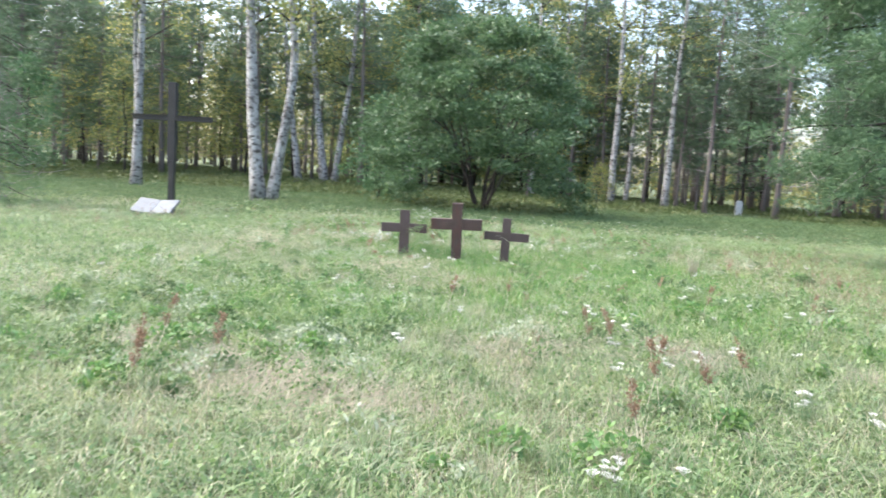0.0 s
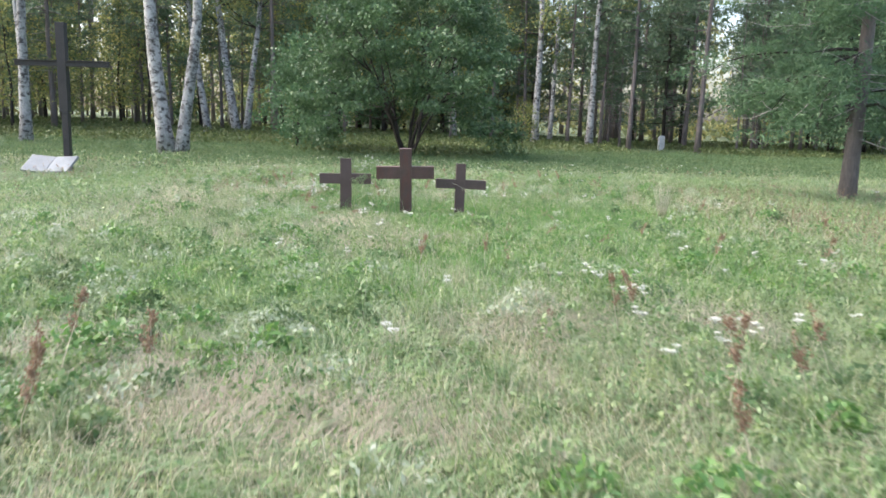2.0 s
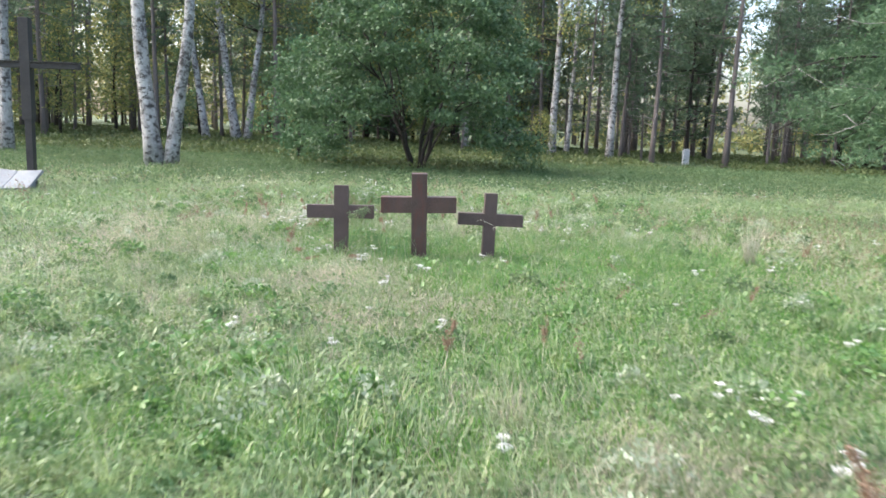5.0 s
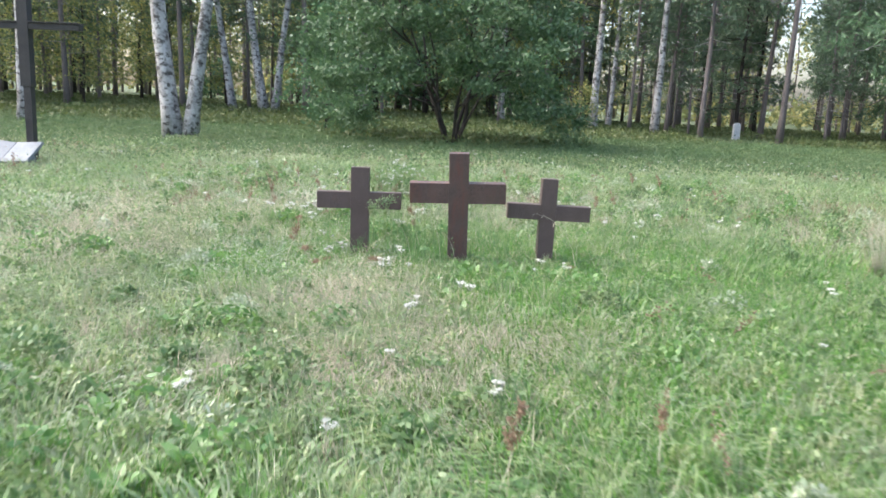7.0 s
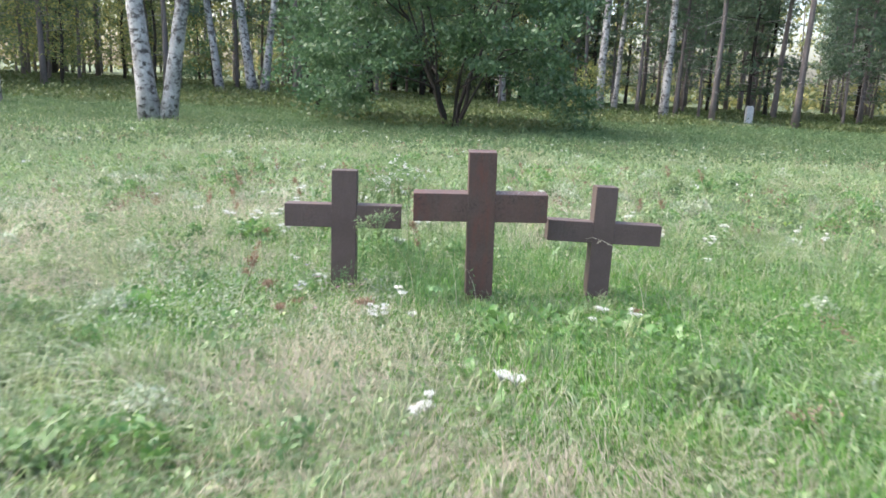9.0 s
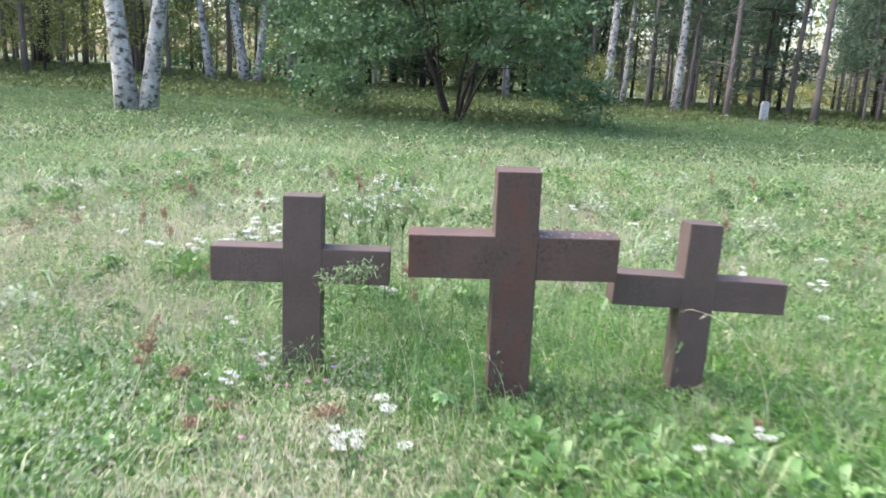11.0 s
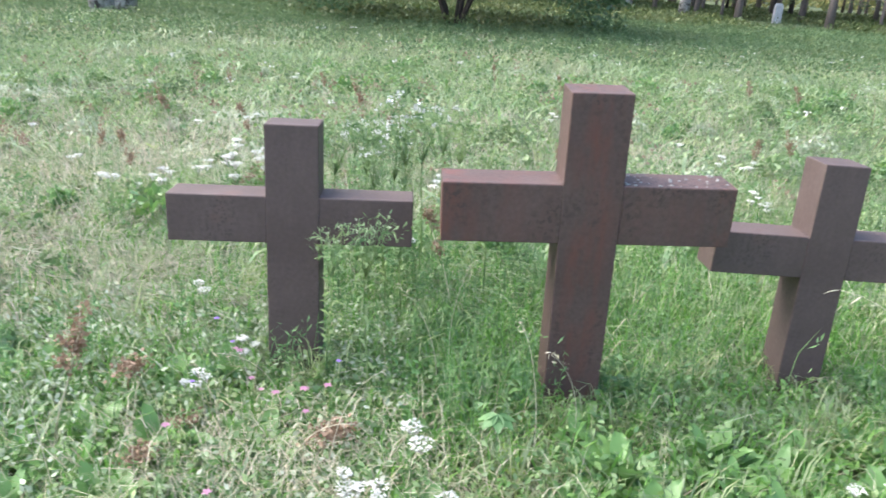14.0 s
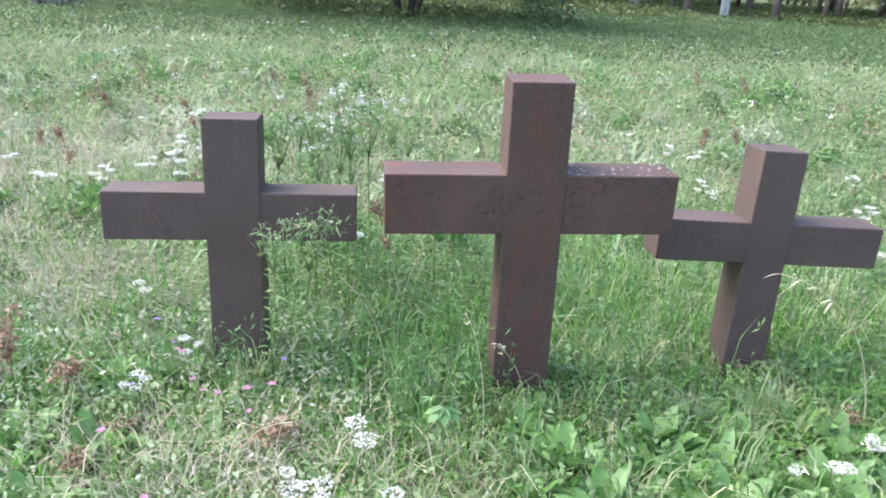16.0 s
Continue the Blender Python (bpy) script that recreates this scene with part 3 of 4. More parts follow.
HOMES = {}


def plant(tree, x, y, turn, size=1.0):
    """The first call sets the tree itself, later ones set copies."""
    m = pose(x, y, gz(x, y), 0, 0, turn) @ Matrix.Diagonal((size, size, size, 1))
    if tree.name in HOMES:
        return copy_thing(tree, m)
    HOMES[tree.name] = 1
    tree.matrix_basis = m
    return tree


# single trees that stand out before the wood
def meadow_pine(seed, label, lowest, bare_twigs, needles):
    """An old pine whose long limbs hang over the meadow on one side."""
    r = np.random.default_rng(seed)
    t = thing("pine_tree", label, "tree", group="pines of the wood")
    line = wander((0, 0, -0.3), (0.35, 0.2, 15), 14, 0.03, r)
    k = np.linspace(0, 1, 14)
    solid("trunk", tube(line, 0.18 * (1 - 0.8 * k) * (1 + 0.25 * np.exp(-k * 26)), 12), M_PINEBARK, t, True)
    spots, bare = [], []
    for i in range(58):
        z = lowest + (12.5 - lowest) * r.uniform(0, 1) ** 1.3
        az = math.pi + r.uniform(-1.0, 0.9) if i < 48 else r.uniform(0, 6.28)
        l = r.uniform(2.0, 3.6) if i < 48 else r.uniform(1.2, 2.2)
        b = np.array([np.interp(z, line[:, 2], line[:, 0]), np.interp(z, line[:, 2], line[:, 1]), z])
        tip = b + np.array([math.cos(az) * l, math.sin(az) * l, r.uniform(-1.5, -0.2)])
        pl = wander(b, tip, 7, 0.07, r)
        pl[:, 2] += 0.35 * np.sin(np.linspace(0, math.pi, 7))
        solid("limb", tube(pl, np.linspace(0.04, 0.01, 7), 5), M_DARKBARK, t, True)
        for q in range(15):
            f = r.uniform(0.3, 1.08)
            spots.append(pl[0] * (1 - f) + pl[-1] * f + [0, 0, 0.25] + r.normal(size=3) * np.array([0.32, 0.32, 0.2]))
        for q in range(bare_twigs):
            o = pl[r.integers(2, 7)]
            bare.append(tube(wander(o, o + r.normal(size=3) * np.array([0.5, 0.5, 0.25]), 4, 0.04, r), np.linspace(0.012, 0.004, 4), 3))
    for i in range(10):
        z, az, l = r.uniform(0.6, 3.5), r.uniform(0, 6.28), r.uniform(0.3, 1.0)
        bare.append(tube([(0, 0, z), (math.cos(az) * l, math.sin(az) * l, z + r.uniform(-0.3, 0.2))], (0.018, 0.006), 4))
    tagged(solid("twigwork", joined(bare), M_TWIG, t), kind="stuff")
    solid("crown", leaves(clumps(spots, needles, 0.20, r, 0.55), 0.16, 0.022, 0.3, r), M_FRESH, t)
    return t


plant(meadow_pine(71, "old pine with long limbs drooping over the meadow", 2.0, 7, 82), 9.3, 18.95, 0)
plant(meadow_pine(73, "pine with grey bare lower limbs at meadow side", 0.9, 16, 22), -18.2, 24.0, 180)
plant(PINES[2], 17.15, 50, 40)
plant(PINES[0], 12.9, 50.5, 10)
plant(YOUNG[3], 25.0, 47.0, 0)
plant(YOUNG[3], 30.5, 44.0, 130, 1.05)
plant(PINES[4], 17.2, 57.0, 30, 1.1)
plant(PINES[4], 19.5, 60.0, 80, 1.0)
plant(YOUNG[3], 28.5, 51.0, 60, 1.1)
plant(YOUNG[3], 29.0, 56.0, 200, 1.15)
plant(YOUNG[3], 33.0, 46.0, 250, 1.15)
plant(YOUNG[0], -30.0, 47.0, 30, 1.1)
plant(YOUNG[2], -18.5, 55.0, 0)
plant(YOUNG[2], -15.6, 57.0, 110, 0.95)
plant(YOUNG[2], -21.5, 58.0, 200, 1.05)
# three yellow-green birches added to lighten the dark left side of the wood
plant(YOUNG[2], -25.0, 50.0, 40, 0.9)
plant(YOUNG[2], -29.5, 53.0, 140, 1.1)
plant(YOUNG[2], -22.5, 52.0, 300, 0.8)
plant(YOUNG[1], 6.1, 50.5, 0, 0.55)
plant(YOUNG[0], -7.8, 51.0, 250, 0.75)
plant(YOUNG[0], -6.6, 41.6, 90, 0.78)
plant(YOUNG[2], 4.8, 62.0, 20, 1.3)
plant(YOUNG[2], 0.5, 60.0, 75, 1.55)
plant(PINES[4], 1.6, 66.0, 15, 1.35)
plant(PINES[4], 4.4, 70.0, 95, 1.4)
plant(PINES[4], 7.0, 67.0, 175, 1.3)
plant(PINES[4], -2.5, 68.0, 260, 1.35)
plant(YOUNG[2], -3.0, 62.0, 160, 1.6)
plant(YOUNG[2], 8.2, 61.0, 240, 1.5)
plant(PINES[3], -28.0, 41.0, 20, 0.9)
for i, (x, y) in enumerate(((31.5, 77.0), (34.0, 82.0), (36.5, 85.0), (33.2, 79.0), (38.5, 88.0), (30.5, 72.5))):
    plant(PINES[3], x, y, 55 * i, 0.95 + 0.04 * i)

taken = [(-10.65, 34.5), (-19.4, 40), (-14.15, 54), (-11.95, 54), (7.35, 53), (10.7, 52), (15.68, 52.6), (17.15, 50), (12.9, 50.5)]
wood = random.Random(5)


def free(x, y, gap):
    if any((x - a) ** 2 + (y - b) ** 2 < gap * gap for a, b in taken):
        return False
    taken.append((x, y))
    return True


count = 0
while count < 108:
    y = 52 + 42 * wood.random() ** 1.1
    x = wood.uniform(-0.78 * y, 0.72 * y)
    if y < 56 and -9 < x < 16 or not free(x, y, 1.7):
        continue
    if 0.40 < (x + 0.8) / (y - 6.6) < 0.49 and wood.random() < 0.7:
        continue
    pick = wood.random()
    tree = PINES[wood.choice((0, 0, 1, 1, 2, 3, 3, 4))] if pick < 0.62 or 0.16 < (x + 0.8) / (y - 6.6) < 0.50 else FOREST_BIRCH if pick < 0.74 else YOUNG[wood.choice((0, 1, 1, 2, 2, 4))]
    plant(tree, x, y, wood.uniform(0, 360), wood.uniform(0.8, 1.15))
    count += 1
count = 0
while count < 48:
    y = wood.uniform(50, 64)
    x = wood.uniform(-0.7 * y, 0.62 * y)
    if y < 53 and -17 < x < 16 or 0.40 < (x + 0.8) / (y - 6.6) < 0.45 or not free(x, y, 1.2):
        continue
    plant(PINES[wood.choice((1, 3, 3, 0))], x, y, wood.uniform(0, 360), wood.uniform(0.8, 1.1))
    count += 1
count = 0
while count < 16:
    y = wood.uniform(64, 84)
    x = wood.uniform(-0.05, 0.36) * (y - 6.6)
    if free(x, y, 1.4):
        plant(PINES[wood.choice((0, 2, 4))], x, y, wood.uniform(0, 360), wood.uniform(0.9, 1.15))
        count += 1
count = 0
while count < 30:
    y = wood.uniform(57, 80)
    x = wood.uniform(-0.72 * y, 0.66 * y)
    if 0.17 < (x + 0.8) / (y - 6.6) < 0.52 or not free(x, y, 1.5):
        continue
    plant(YOUNG[wood.choice((2, 2, 0, 0, 3))], x, y, wood.uniform(0, 360), wood.uniform(1.0, 1.6))
    count += 1
count = 0
while count < 30:
    x, y = wood.uniform(-60, 60), wood.uniform(-45, 48)
    if (abs(x) < 30 and y > -16) or not free(x, y, 3.0):
        continue
    plant(PINES[wood.choice((0, 1, 2, 4))] if wood.random() < 0.7 else YOUNG[2], x, y, wood.uniform(0, 360), wood.uniform(0.9, 1.15))
    count += 1


def far_wood():
    """The wood beyond: trunks and leaves that nobody could count."""
    r = np.random.default_rng(81)
    trunks, spots = [], []
    for i in range(260):
        y = r.uniform(95, 150)
        x = r.uniform(-0.85, 0.8) * y
        z = gz(x, y)
        if 0.40 < (x + 0.8) / (y - 6.6) < 0.48 and i % 3 or 0.18 < x / y < 0.6 and i % 2:
            spots += [(x + r.normal() * 2, y - 12 + r.normal() * 3, z + r.uniform(0.2, 2.6)) for k in range(7)]
            continue
        trunks.append(tube([(x, y, z - 0.3), (x + r.uniform(-0.3, 0.3), y, z + 8), (x + r.uniform(-0.6, 0.6), y, z + 18)], (r.uniform(0.12, 0.24), 0.12, 0.04), 5))
        for k in range(14):
            low = r.uniform(0, 1) < 0.18
            spots.append((x + r.normal() * 1.6, y + r.normal() * 1.5, z + (r.uniform(0.3, 5.0) if low else r.uniform(5, 22))))
    solid("far_wood_trunks", joined(trunks), M_PINEBARK)
    tagged(bpy.data.objects["far_wood_trunks"], "close-set brown trunks of the distant pine wood", "forest", kind="stuff")
    solid("far_wood_leaves", leaves(clumps(spots, 24, 1.0, r), 0.7, 0.42, 0, r), M_FARLEAF)
    tagged(bpy.data.objects["far_wood_leaves"], "dark green and yellowing leaves of the distant wood, brightened for sunlight", "forest", kind="stuff")


far_wood()


# ---- the meadow ----
def stuff(name, vf, mat, label, category):
    return tagged(solid(name, vf, mat), label, category, kind="stuff")


def lush(x, y):
    """Where the grass is greener: about the feet of the crosses and to their right."""
    return np.clip(1.3 * np.exp(-((x - 1.3) / 2.3) ** 2 - ((y - 12.2) / 3.2) ** 2) + 0.5 * (patch_noise(x, y, 0.8, 3.0) > 0.66), 0, 1)


def dry(x, y):
    spots = sum(np.exp(-((x - a) / c) ** 2 - ((y - b) / d) ** 2) for a, b, c, d in ((-1.6, 11.6, 1.2, 0.9), (-1.5, 5.0, 0.9, 1.2), (-3.6, 16, 1.6, 2.5), (4.4, 14.5, 1.4, 2.6), (0.6, 6.2, 0.9, 0.8), (-0.6, 8.2, 0.8, 0.6)))
    return np.clip((patch_noise(x, y, 0.95, 1.2) - 0.45) * 2.2 + 0.15 + 0.9 * spots, 0.05, 1) * (1 - 0.8 * lush(x, y))


def tufts(x0, x1, y0, y1, per, each, spread):
    cx, cy = scatter(x0, x1, y0, y1, per)
    n = rng.integers(each // 2, each * 2, len(cx))
    x, y = np.repeat(cx, n), np.repeat(cy, n)
    s = np.repeat(rng.uniform(0.5, 1.3, len(cx)), n)
    return x + rng.normal(size=len(x)) * spread * s, y + rng.normal(size=len(x)) * spread * s, s


def uneven(x, y):
    """Thin and thick places, a hand to a pace across."""
    return np.clip(0.15 + 1.3 * patch_noise(x, y, 5.2, 2.2) * (0.4 + patch_noise(x, y, 13.0, 0.7)), 0.08, 1)


def meadow():
    inside = lambda x, y: np.clip((5.7 - np.abs(x + 0.4 * np.sin(y * 2))) / 1.6, 0, 1) * np.clip((y - 2.0) / 1.6, 0, 1)
    near = scatter(-4.2, 3.2, 12.4, 17.0, 2500, uneven)
    n = len(near[0])
    mid = scatter(-5.7, 5.7, 2.0, 12.4, 1000, lambda x, y: uneven(x, y) * inside(x, y))
    m = len(mid[0])
    tx, ty, ts = tufts(-4.2, 3.2, 12.4, 17.0, 16, 26, 0.028)
    ux, uy, us = tufts(-4.8, 4.8, 2.8, 12.4, 13, 22, 0.04)
    k, q = len(tx), len(ux)
    pieces = [blades(*near, rng.uniform(0.06, 0.22, n), rng.uniform(0.003, 0.007, n), rng.uniform(0.5, 0.985, n)),
              blades(*mid, rng.uniform(0.08, 0.24, m), rng.uniform(0.005, 0.010, m), rng.uniform(0.55, 0.985, m)),
              blades(tx, ty, rng.uniform(0.12, 0.27, k) * ts, rng.uniform(0.003, 0.007, k), rng.uniform(0.4, 0.96, k)),
              blades(ux, uy, rng.uniform(0.14, 0.32, q) * us, rng.uniform(0.004, 0.008, q), rng.uniform(0.4, 0.96, q))]
    stuff("meadow_grass", joined(pieces), M_GRASS, "short rough meadow grass, green mixed with dry blades", "grass")
    outer = lambda x, y: np.where(y < 12.4, 1 - inside(x, y), np.where((x > -4.2) & (x < 3.2) & (y < 17), 0, 1))
    a = scatter(-13, 13, -5, 28, 260, outer)
    b = scatter(-34, 30, 22, 58, 62, lambda x, y: np.where((np.abs(x) < 13) & (y < 28), 0, np.where(y > 46, 0.5, 1)))
    side = scatter(-30, 30, -16, 24, 34, lambda x, y: np.where((np.abs(x) < 13) & (y > -5), 0, 1))
    b = (np.concatenate([b[0], side[0]]), np.concatenate([b[1], side[1]]))
    # grass towards the wood takes a darker colour in place of tree shade
    far = rng.uniform(24, 33, len(b[0])) < b[1]
    e = (b[0][far], b[1][far])
    b = (b[0][~far], b[1][~far])
    stuff("edge_shade_grass", blades(*e, rng.uniform(0.12, 0.34, len(e[0])), rng.uniform(0.03, 0.05, len(e[0])), rng.uniform(0.3, 0.95, len(e[0])), 0, 1), M_SHADEGRASS, "grass along the wood's edge, darkened for the trees' shade", "grass")
    pieces = [blades(*a, rng.uniform(0.08, 0.24, len(a[0])), rng.uniform(0.012, 0.02, len(a[0])), rng.uniform(0.3, 0.97, len(a[0])), 0, 1),
              blades(*b, rng.uniform(0.12, 0.32, len(b[0])), rng.uniform(0.03, 0.05, len(b[0])), rng.uniform(0.3, 0.97, len(b[0])), 0, 1)]
    stuff("outer_grass", joined(pieces), M_GRASS, "rough meadow grass reaching to the wood", "grass")
    c = scatter(-3.0, 5.5, 8.0, 17.5, 2100, lush)
    n = len(c[0])
    stuff("lush_grass", blades(*c, rng.uniform(0.07, 0.22, n), rng.uniform(0.004, 0.009, n), rng.uniform(0.4, 0.95, n)), M_LUSH, "fresh bright green grass round the crosses", "grass")
    d = scatter(-5.5, 5.5, 2.6, 17.0, 440, dry)
    e = scatter(-16, 16, -2, 34, 75, dry)
    n, k = len(d[0]), len(e[0])
    pieces = [blades(*d, rng.uniform(0.14, 0.42, n), rng.uniform(0.0018, 0.004, n), rng.uniform(0.72, 0.99, n)),
              blades(*e, rng.uniform(0.15, 0.32, k), rng.uniform(0.006, 0.011, k), rng.uniform(0.4, 0.97, k), 0, 1)]
    stuff("dry_grass", joined(pieces), M_STRAW, "bleached dry grass stalks lying through the meadow", "grass")
    f = scatter(-4.2, 3.2, 12.4, 17.0, 2300, uneven)
    g = scatter(-5.5, 5.5, 2.6, 12.4, 1000, lambda x, y: uneven(x, y) * inside(x, y))
    h = scatter(-9, 9, 5, 24, 150, outer)
    pieces = []
    for (x, y), size, top in ((f, 0.023, 0.12), (g, 0.036, 0.13), (h, 0.046, 0.15)):
        tall = top * (0.4 + 1.2 * patch_noise(x, y, 2.3, 5.0))
        pieces.append(leaves(np.stack([x, y, ground_z(x, y) + rng.uniform(0.1, 1, len(x)) * tall], 1), size, size * 0.55))
    stuff("low_herbs", joined(pieces), M_HERB, "low leafy clover and herbs among the grass", "plants")
    # undergrowth whose dark tone also stands for shade under trees and shrub
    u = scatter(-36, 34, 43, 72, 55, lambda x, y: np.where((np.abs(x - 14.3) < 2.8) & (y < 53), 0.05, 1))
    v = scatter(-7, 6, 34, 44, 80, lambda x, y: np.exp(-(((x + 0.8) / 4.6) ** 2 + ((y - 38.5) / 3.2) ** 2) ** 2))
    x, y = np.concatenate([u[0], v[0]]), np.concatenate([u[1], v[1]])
    stuff("undergrowth", leaves(np.stack([x, y, ground_z(x, y) + rng.uniform(0, 0.4, len(x))], 1), 0.16, 0.09), M_UNDER, "brownish green undergrowth, toned for the shade under trees and shrub", "plants")
    x, y = scatter(-2.8, 1.2, 12.8, 14.0, 3200, uneven)
    a, b = scatter(-3.2, -1.3, 12.8, 14.4, 2300, uneven)
    stuff("pale_creeping_herbs", leaves(np.stack([a, b, ground_z(a, b) + rng.uniform(0.03, 0.14, len(a))], 1), 0.022, 0.012), M_PALE, "pale creeping leaves beside the crosses", "plants")
    stuff("creeping_herbs", leaves(np.stack([x, y, ground_z(x, y) + rng.uniform(0.01, 0.10, len(x))], 1), 0.022, 0.014), M_BROAD, "small creeping leaves at the crosses' feet", "plants")
    # hummocks of leafy herbs
    for name, mat, number, size, label in (("herb_hummocks", M_HERB, 190, 0.045, "leafy herb clumps standing above the grass"), ("pale_herb_hummocks", M_PALE, 70, 0.04, "pale silvery herb clumps among the grass"), ("dark_herb_hummocks", M_EDGE, 46, 0.05, "dark green herb clumps in the meadow"), ("bright_herb_hummocks", M_BROAD, 90, 0.055, "bright green leafy clumps in the meadow")):
        cx, cy = np.concatenate([rng.uniform(-6, 6, number), rng.uniform(-5, -1.5, number // 3)]), np.concatenate([rng.uniform(4, 24, number), rng.uniform(5, 11, number // 3)])
        ok = (cy < 12.9) | (cy > 15.0) | (np.abs(cx + 0.7) > 1.9)
        cx, cy = cx[ok], cy[ok]
        n = rng.integers(70, 240, len(cx))
        wide = np.repeat(rng.uniform(0.10, 0.28, len(cx)), n)
        az, d = rng.uniform(0, 2 * np.pi, len(wide)), np.sqrt(rng.uniform(0, 1, len(wide)))
        x, y = np.repeat(cx, n) + np.cos(az) * d * wide, np.repeat(cy, n) + np.sin(az) * d * wide * 0.8
        z = ground_z(x, y) + (0.04 + 0.75 * wide * (1 - d * d)) * rng.uniform(0.55, 1.15, len(wide))
        stuff(name, leaves(np.stack([x, y, z], 1), size, size * 0.5), mat, label, "plants")
    cx, cy = rng.uniform(-3.2, 1.4, 130), rng.uniform(12.7, 14.3, 130)
    n = rng.integers(40, 110, len(cx))
    wide = np.repeat(rng.uniform(0.05, 0.13, len(cx)), n)
    az, d = rng.uniform(0, 2 * np.pi, len(wide)), np.sqrt(rng.uniform(0, 1, len(wide)))
    x, y = np.repeat(cx, n) + np.cos(az) * d * wide, np.repeat(cy, n) + np.sin(az) * d * wide
    z = ground_z(x, y) + (0.03 + 0.7 * wide * (1 - d * d)) * rng.uniform(0.6, 1.2, len(wide))
    stuff("small_herb_hummocks", leaves(np.stack([x, y, z], 1), 0.03, 0.017), M_BRIGHT, "small fresh green herb clumps by the crosses", "plants")
    x, y, s = tufts(-5, 5, 4, 20, 1.6, 34, 0.05)
    ok = lush(x, y) < 0.3
    x, y, s = x[ok], y[ok], s[ok]
    n = len(x)
    stuff("hair_grass", blades(x, y, rng.uniform(0.22, 0.42, n) * s ** 0.5, rng.uniform(0.0015, 0.003, n), rng.uniform(0.2, 0.75, n)), M_HAIR, "pale pinkish hair grass in thin tufts", "grass")
    n = 3000
    x, y = np.concatenate([rng.normal(-1.55, 0.38, 1700), rng.normal(-1.6, 0.35, 1300)]), np.concatenate([rng.normal(12.65, 0.26, 1700), rng.normal(13.3, 0.2, 1300)])
    stuff("straw_tangle", blades(x, y, rng.uniform(0.15, 0.36, n), rng.uniform(0.002, 0.004, n), rng.uniform(0.7, 0.98, n)), M_STRAW, "tangle of dead grass before the cross", "grass")
    x, y = scatter(2.6, 11, 8.5, 20, 75, lambda x, y: np.clip((x - 2.4) / 2.5, 0, 1) * np.clip(patch_noise(x, y, 0.9, 2.6) * 1.8 - 0.3, 0.1, 1))
    n = len(x)
    stuff("brown_grass", blades(x, y, rng.uniform(0.18, 0.38, n), rng.uniform(0.004, 0.008, n), rng.uniform(0.2, 0.8, n)), M_BROWN, "reddish brown withered grass at the meadow's side", "grass")
    # dark leaves thickening towards the wood, shade put in as plant colour
    x, y = scatter(-28, 27, 23, 45, 210, lambda x, y: np.clip((y - 21 - 6 * patch_noise(x, y, 0.5, 3.3)) / 13, 0, 1) * np.where((np.abs(x + 11) < 1.2) & (y < 36), 0.3, 1))
    stuff("edge_shade_herbs", leaves(np.stack([x, y, ground_z(x, y) + rng.uniform(0.02, 0.24, len(x))], 1), 0.07, 0.04), M_EDGE, "herbs along the wood's edge, coloured darker for shade", "plants")
    x, y, s = tufts(-1.75, -0.78, 13.6, 14.9, 42, 2, 0.06)
    a, b, c = tufts(-4, 3, 13.4, 17, 5, 4, 0.08)
    x, y, s = np.concatenate([x, a]), np.concatenate([y, b]), np.concatenate([s, c])
    n = len(x)
    stems = blades(x, y, rng.uniform(0.25, 0.46, n) * s ** 0.5, np.full(n, 0.004), rng.uniform(0.05, 0.35, n))
    k = 18
    root, tip = stems[0][0::5], stems[0][4::5]
    f = rng.uniform(0.3, 1.0, (n, k, 1))
    at = ((root[:, None] * (1 - f) + tip[:, None] * f) + rng.normal(size=(n, k, 3)) * 0.012).reshape(-1, 3)
    stuff("slender_herbs", joined([stems, leaves(at, 0.030, 0.0055)]), M_BRIGHT, "slender upright herbs with narrow leaves", "plants")
    # long combed grass over the short sward
    pieces = []
    for box, per, long, wide in (((-4.4, 3.4, 12.3, 17.2), 420, (0.18, 0.40), (0.005, 0.010)), ((-5.4, 5.4, 2.6, 12.4), 380, (0.20, 0.42), (0.008, 0.016)), ((-13, 13, 15, 34), 26, (0.35, 0.6), (0.018, 0.032))):
        x, y = scatter(*box, per, lambda x, y: np.clip(patch_noise(x, y, 2.1, 4.4) * 2.4 - 0.75, 0.05, 1))
        n = len(x)
        pieces.append(lying(x, y, rng.uniform(*long, n), rng.uniform(*wide, n), swept(x, y), rng.uniform(0.25, 0.75, n)))
    stuff("long_grass", joined(pieces), M_LONG, "long glossy grass blades combed over by wind", "grass")
    x, y = scatter(-6.5, -0.8, 3.5, 19, 260, lambda x, y: np.clip(patch_noise(x, y, 1.7, 0.4) * 3.2 - 1.5, 0, 1))
    n = len(x)
    stuff("silvery_grass", lying(x, y, rng.uniform(0.2, 0.4, n), rng.uniform(0.006, 0.012, n), swept(x, y), rng.uniform(0.25, 0.6, n)), M_PALE, "silvery grass lying in swathes", "grass")
    x, y = scatter(0.25, 1.3, 13.25, 13.95, 520)
    n = len(x)
    stuff("drooping_grass", lying(x, y, rng.uniform(0.25, 0.45, n), rng.uniform(0.003, 0.006, n), rng.normal(-0.3, 0.5, n), rng.uniform(0.4, 0.8, n)), M_LUSH, "green grass drooping beside the short cross", "grass")
    x, y = scatter(-0.65, 1.6, 14.0, 15.7, 1200)
    n = len(x)
    stuff("fine_green_grass", blades(x, y, rng.uniform(0.08, 0.22, n), rng.uniform(0.003, 0.006, n), rng.uniform(0.3, 0.95, n)), M_LUSH, "dense fine green grass behind the crosses", "grass")
    pieces = []
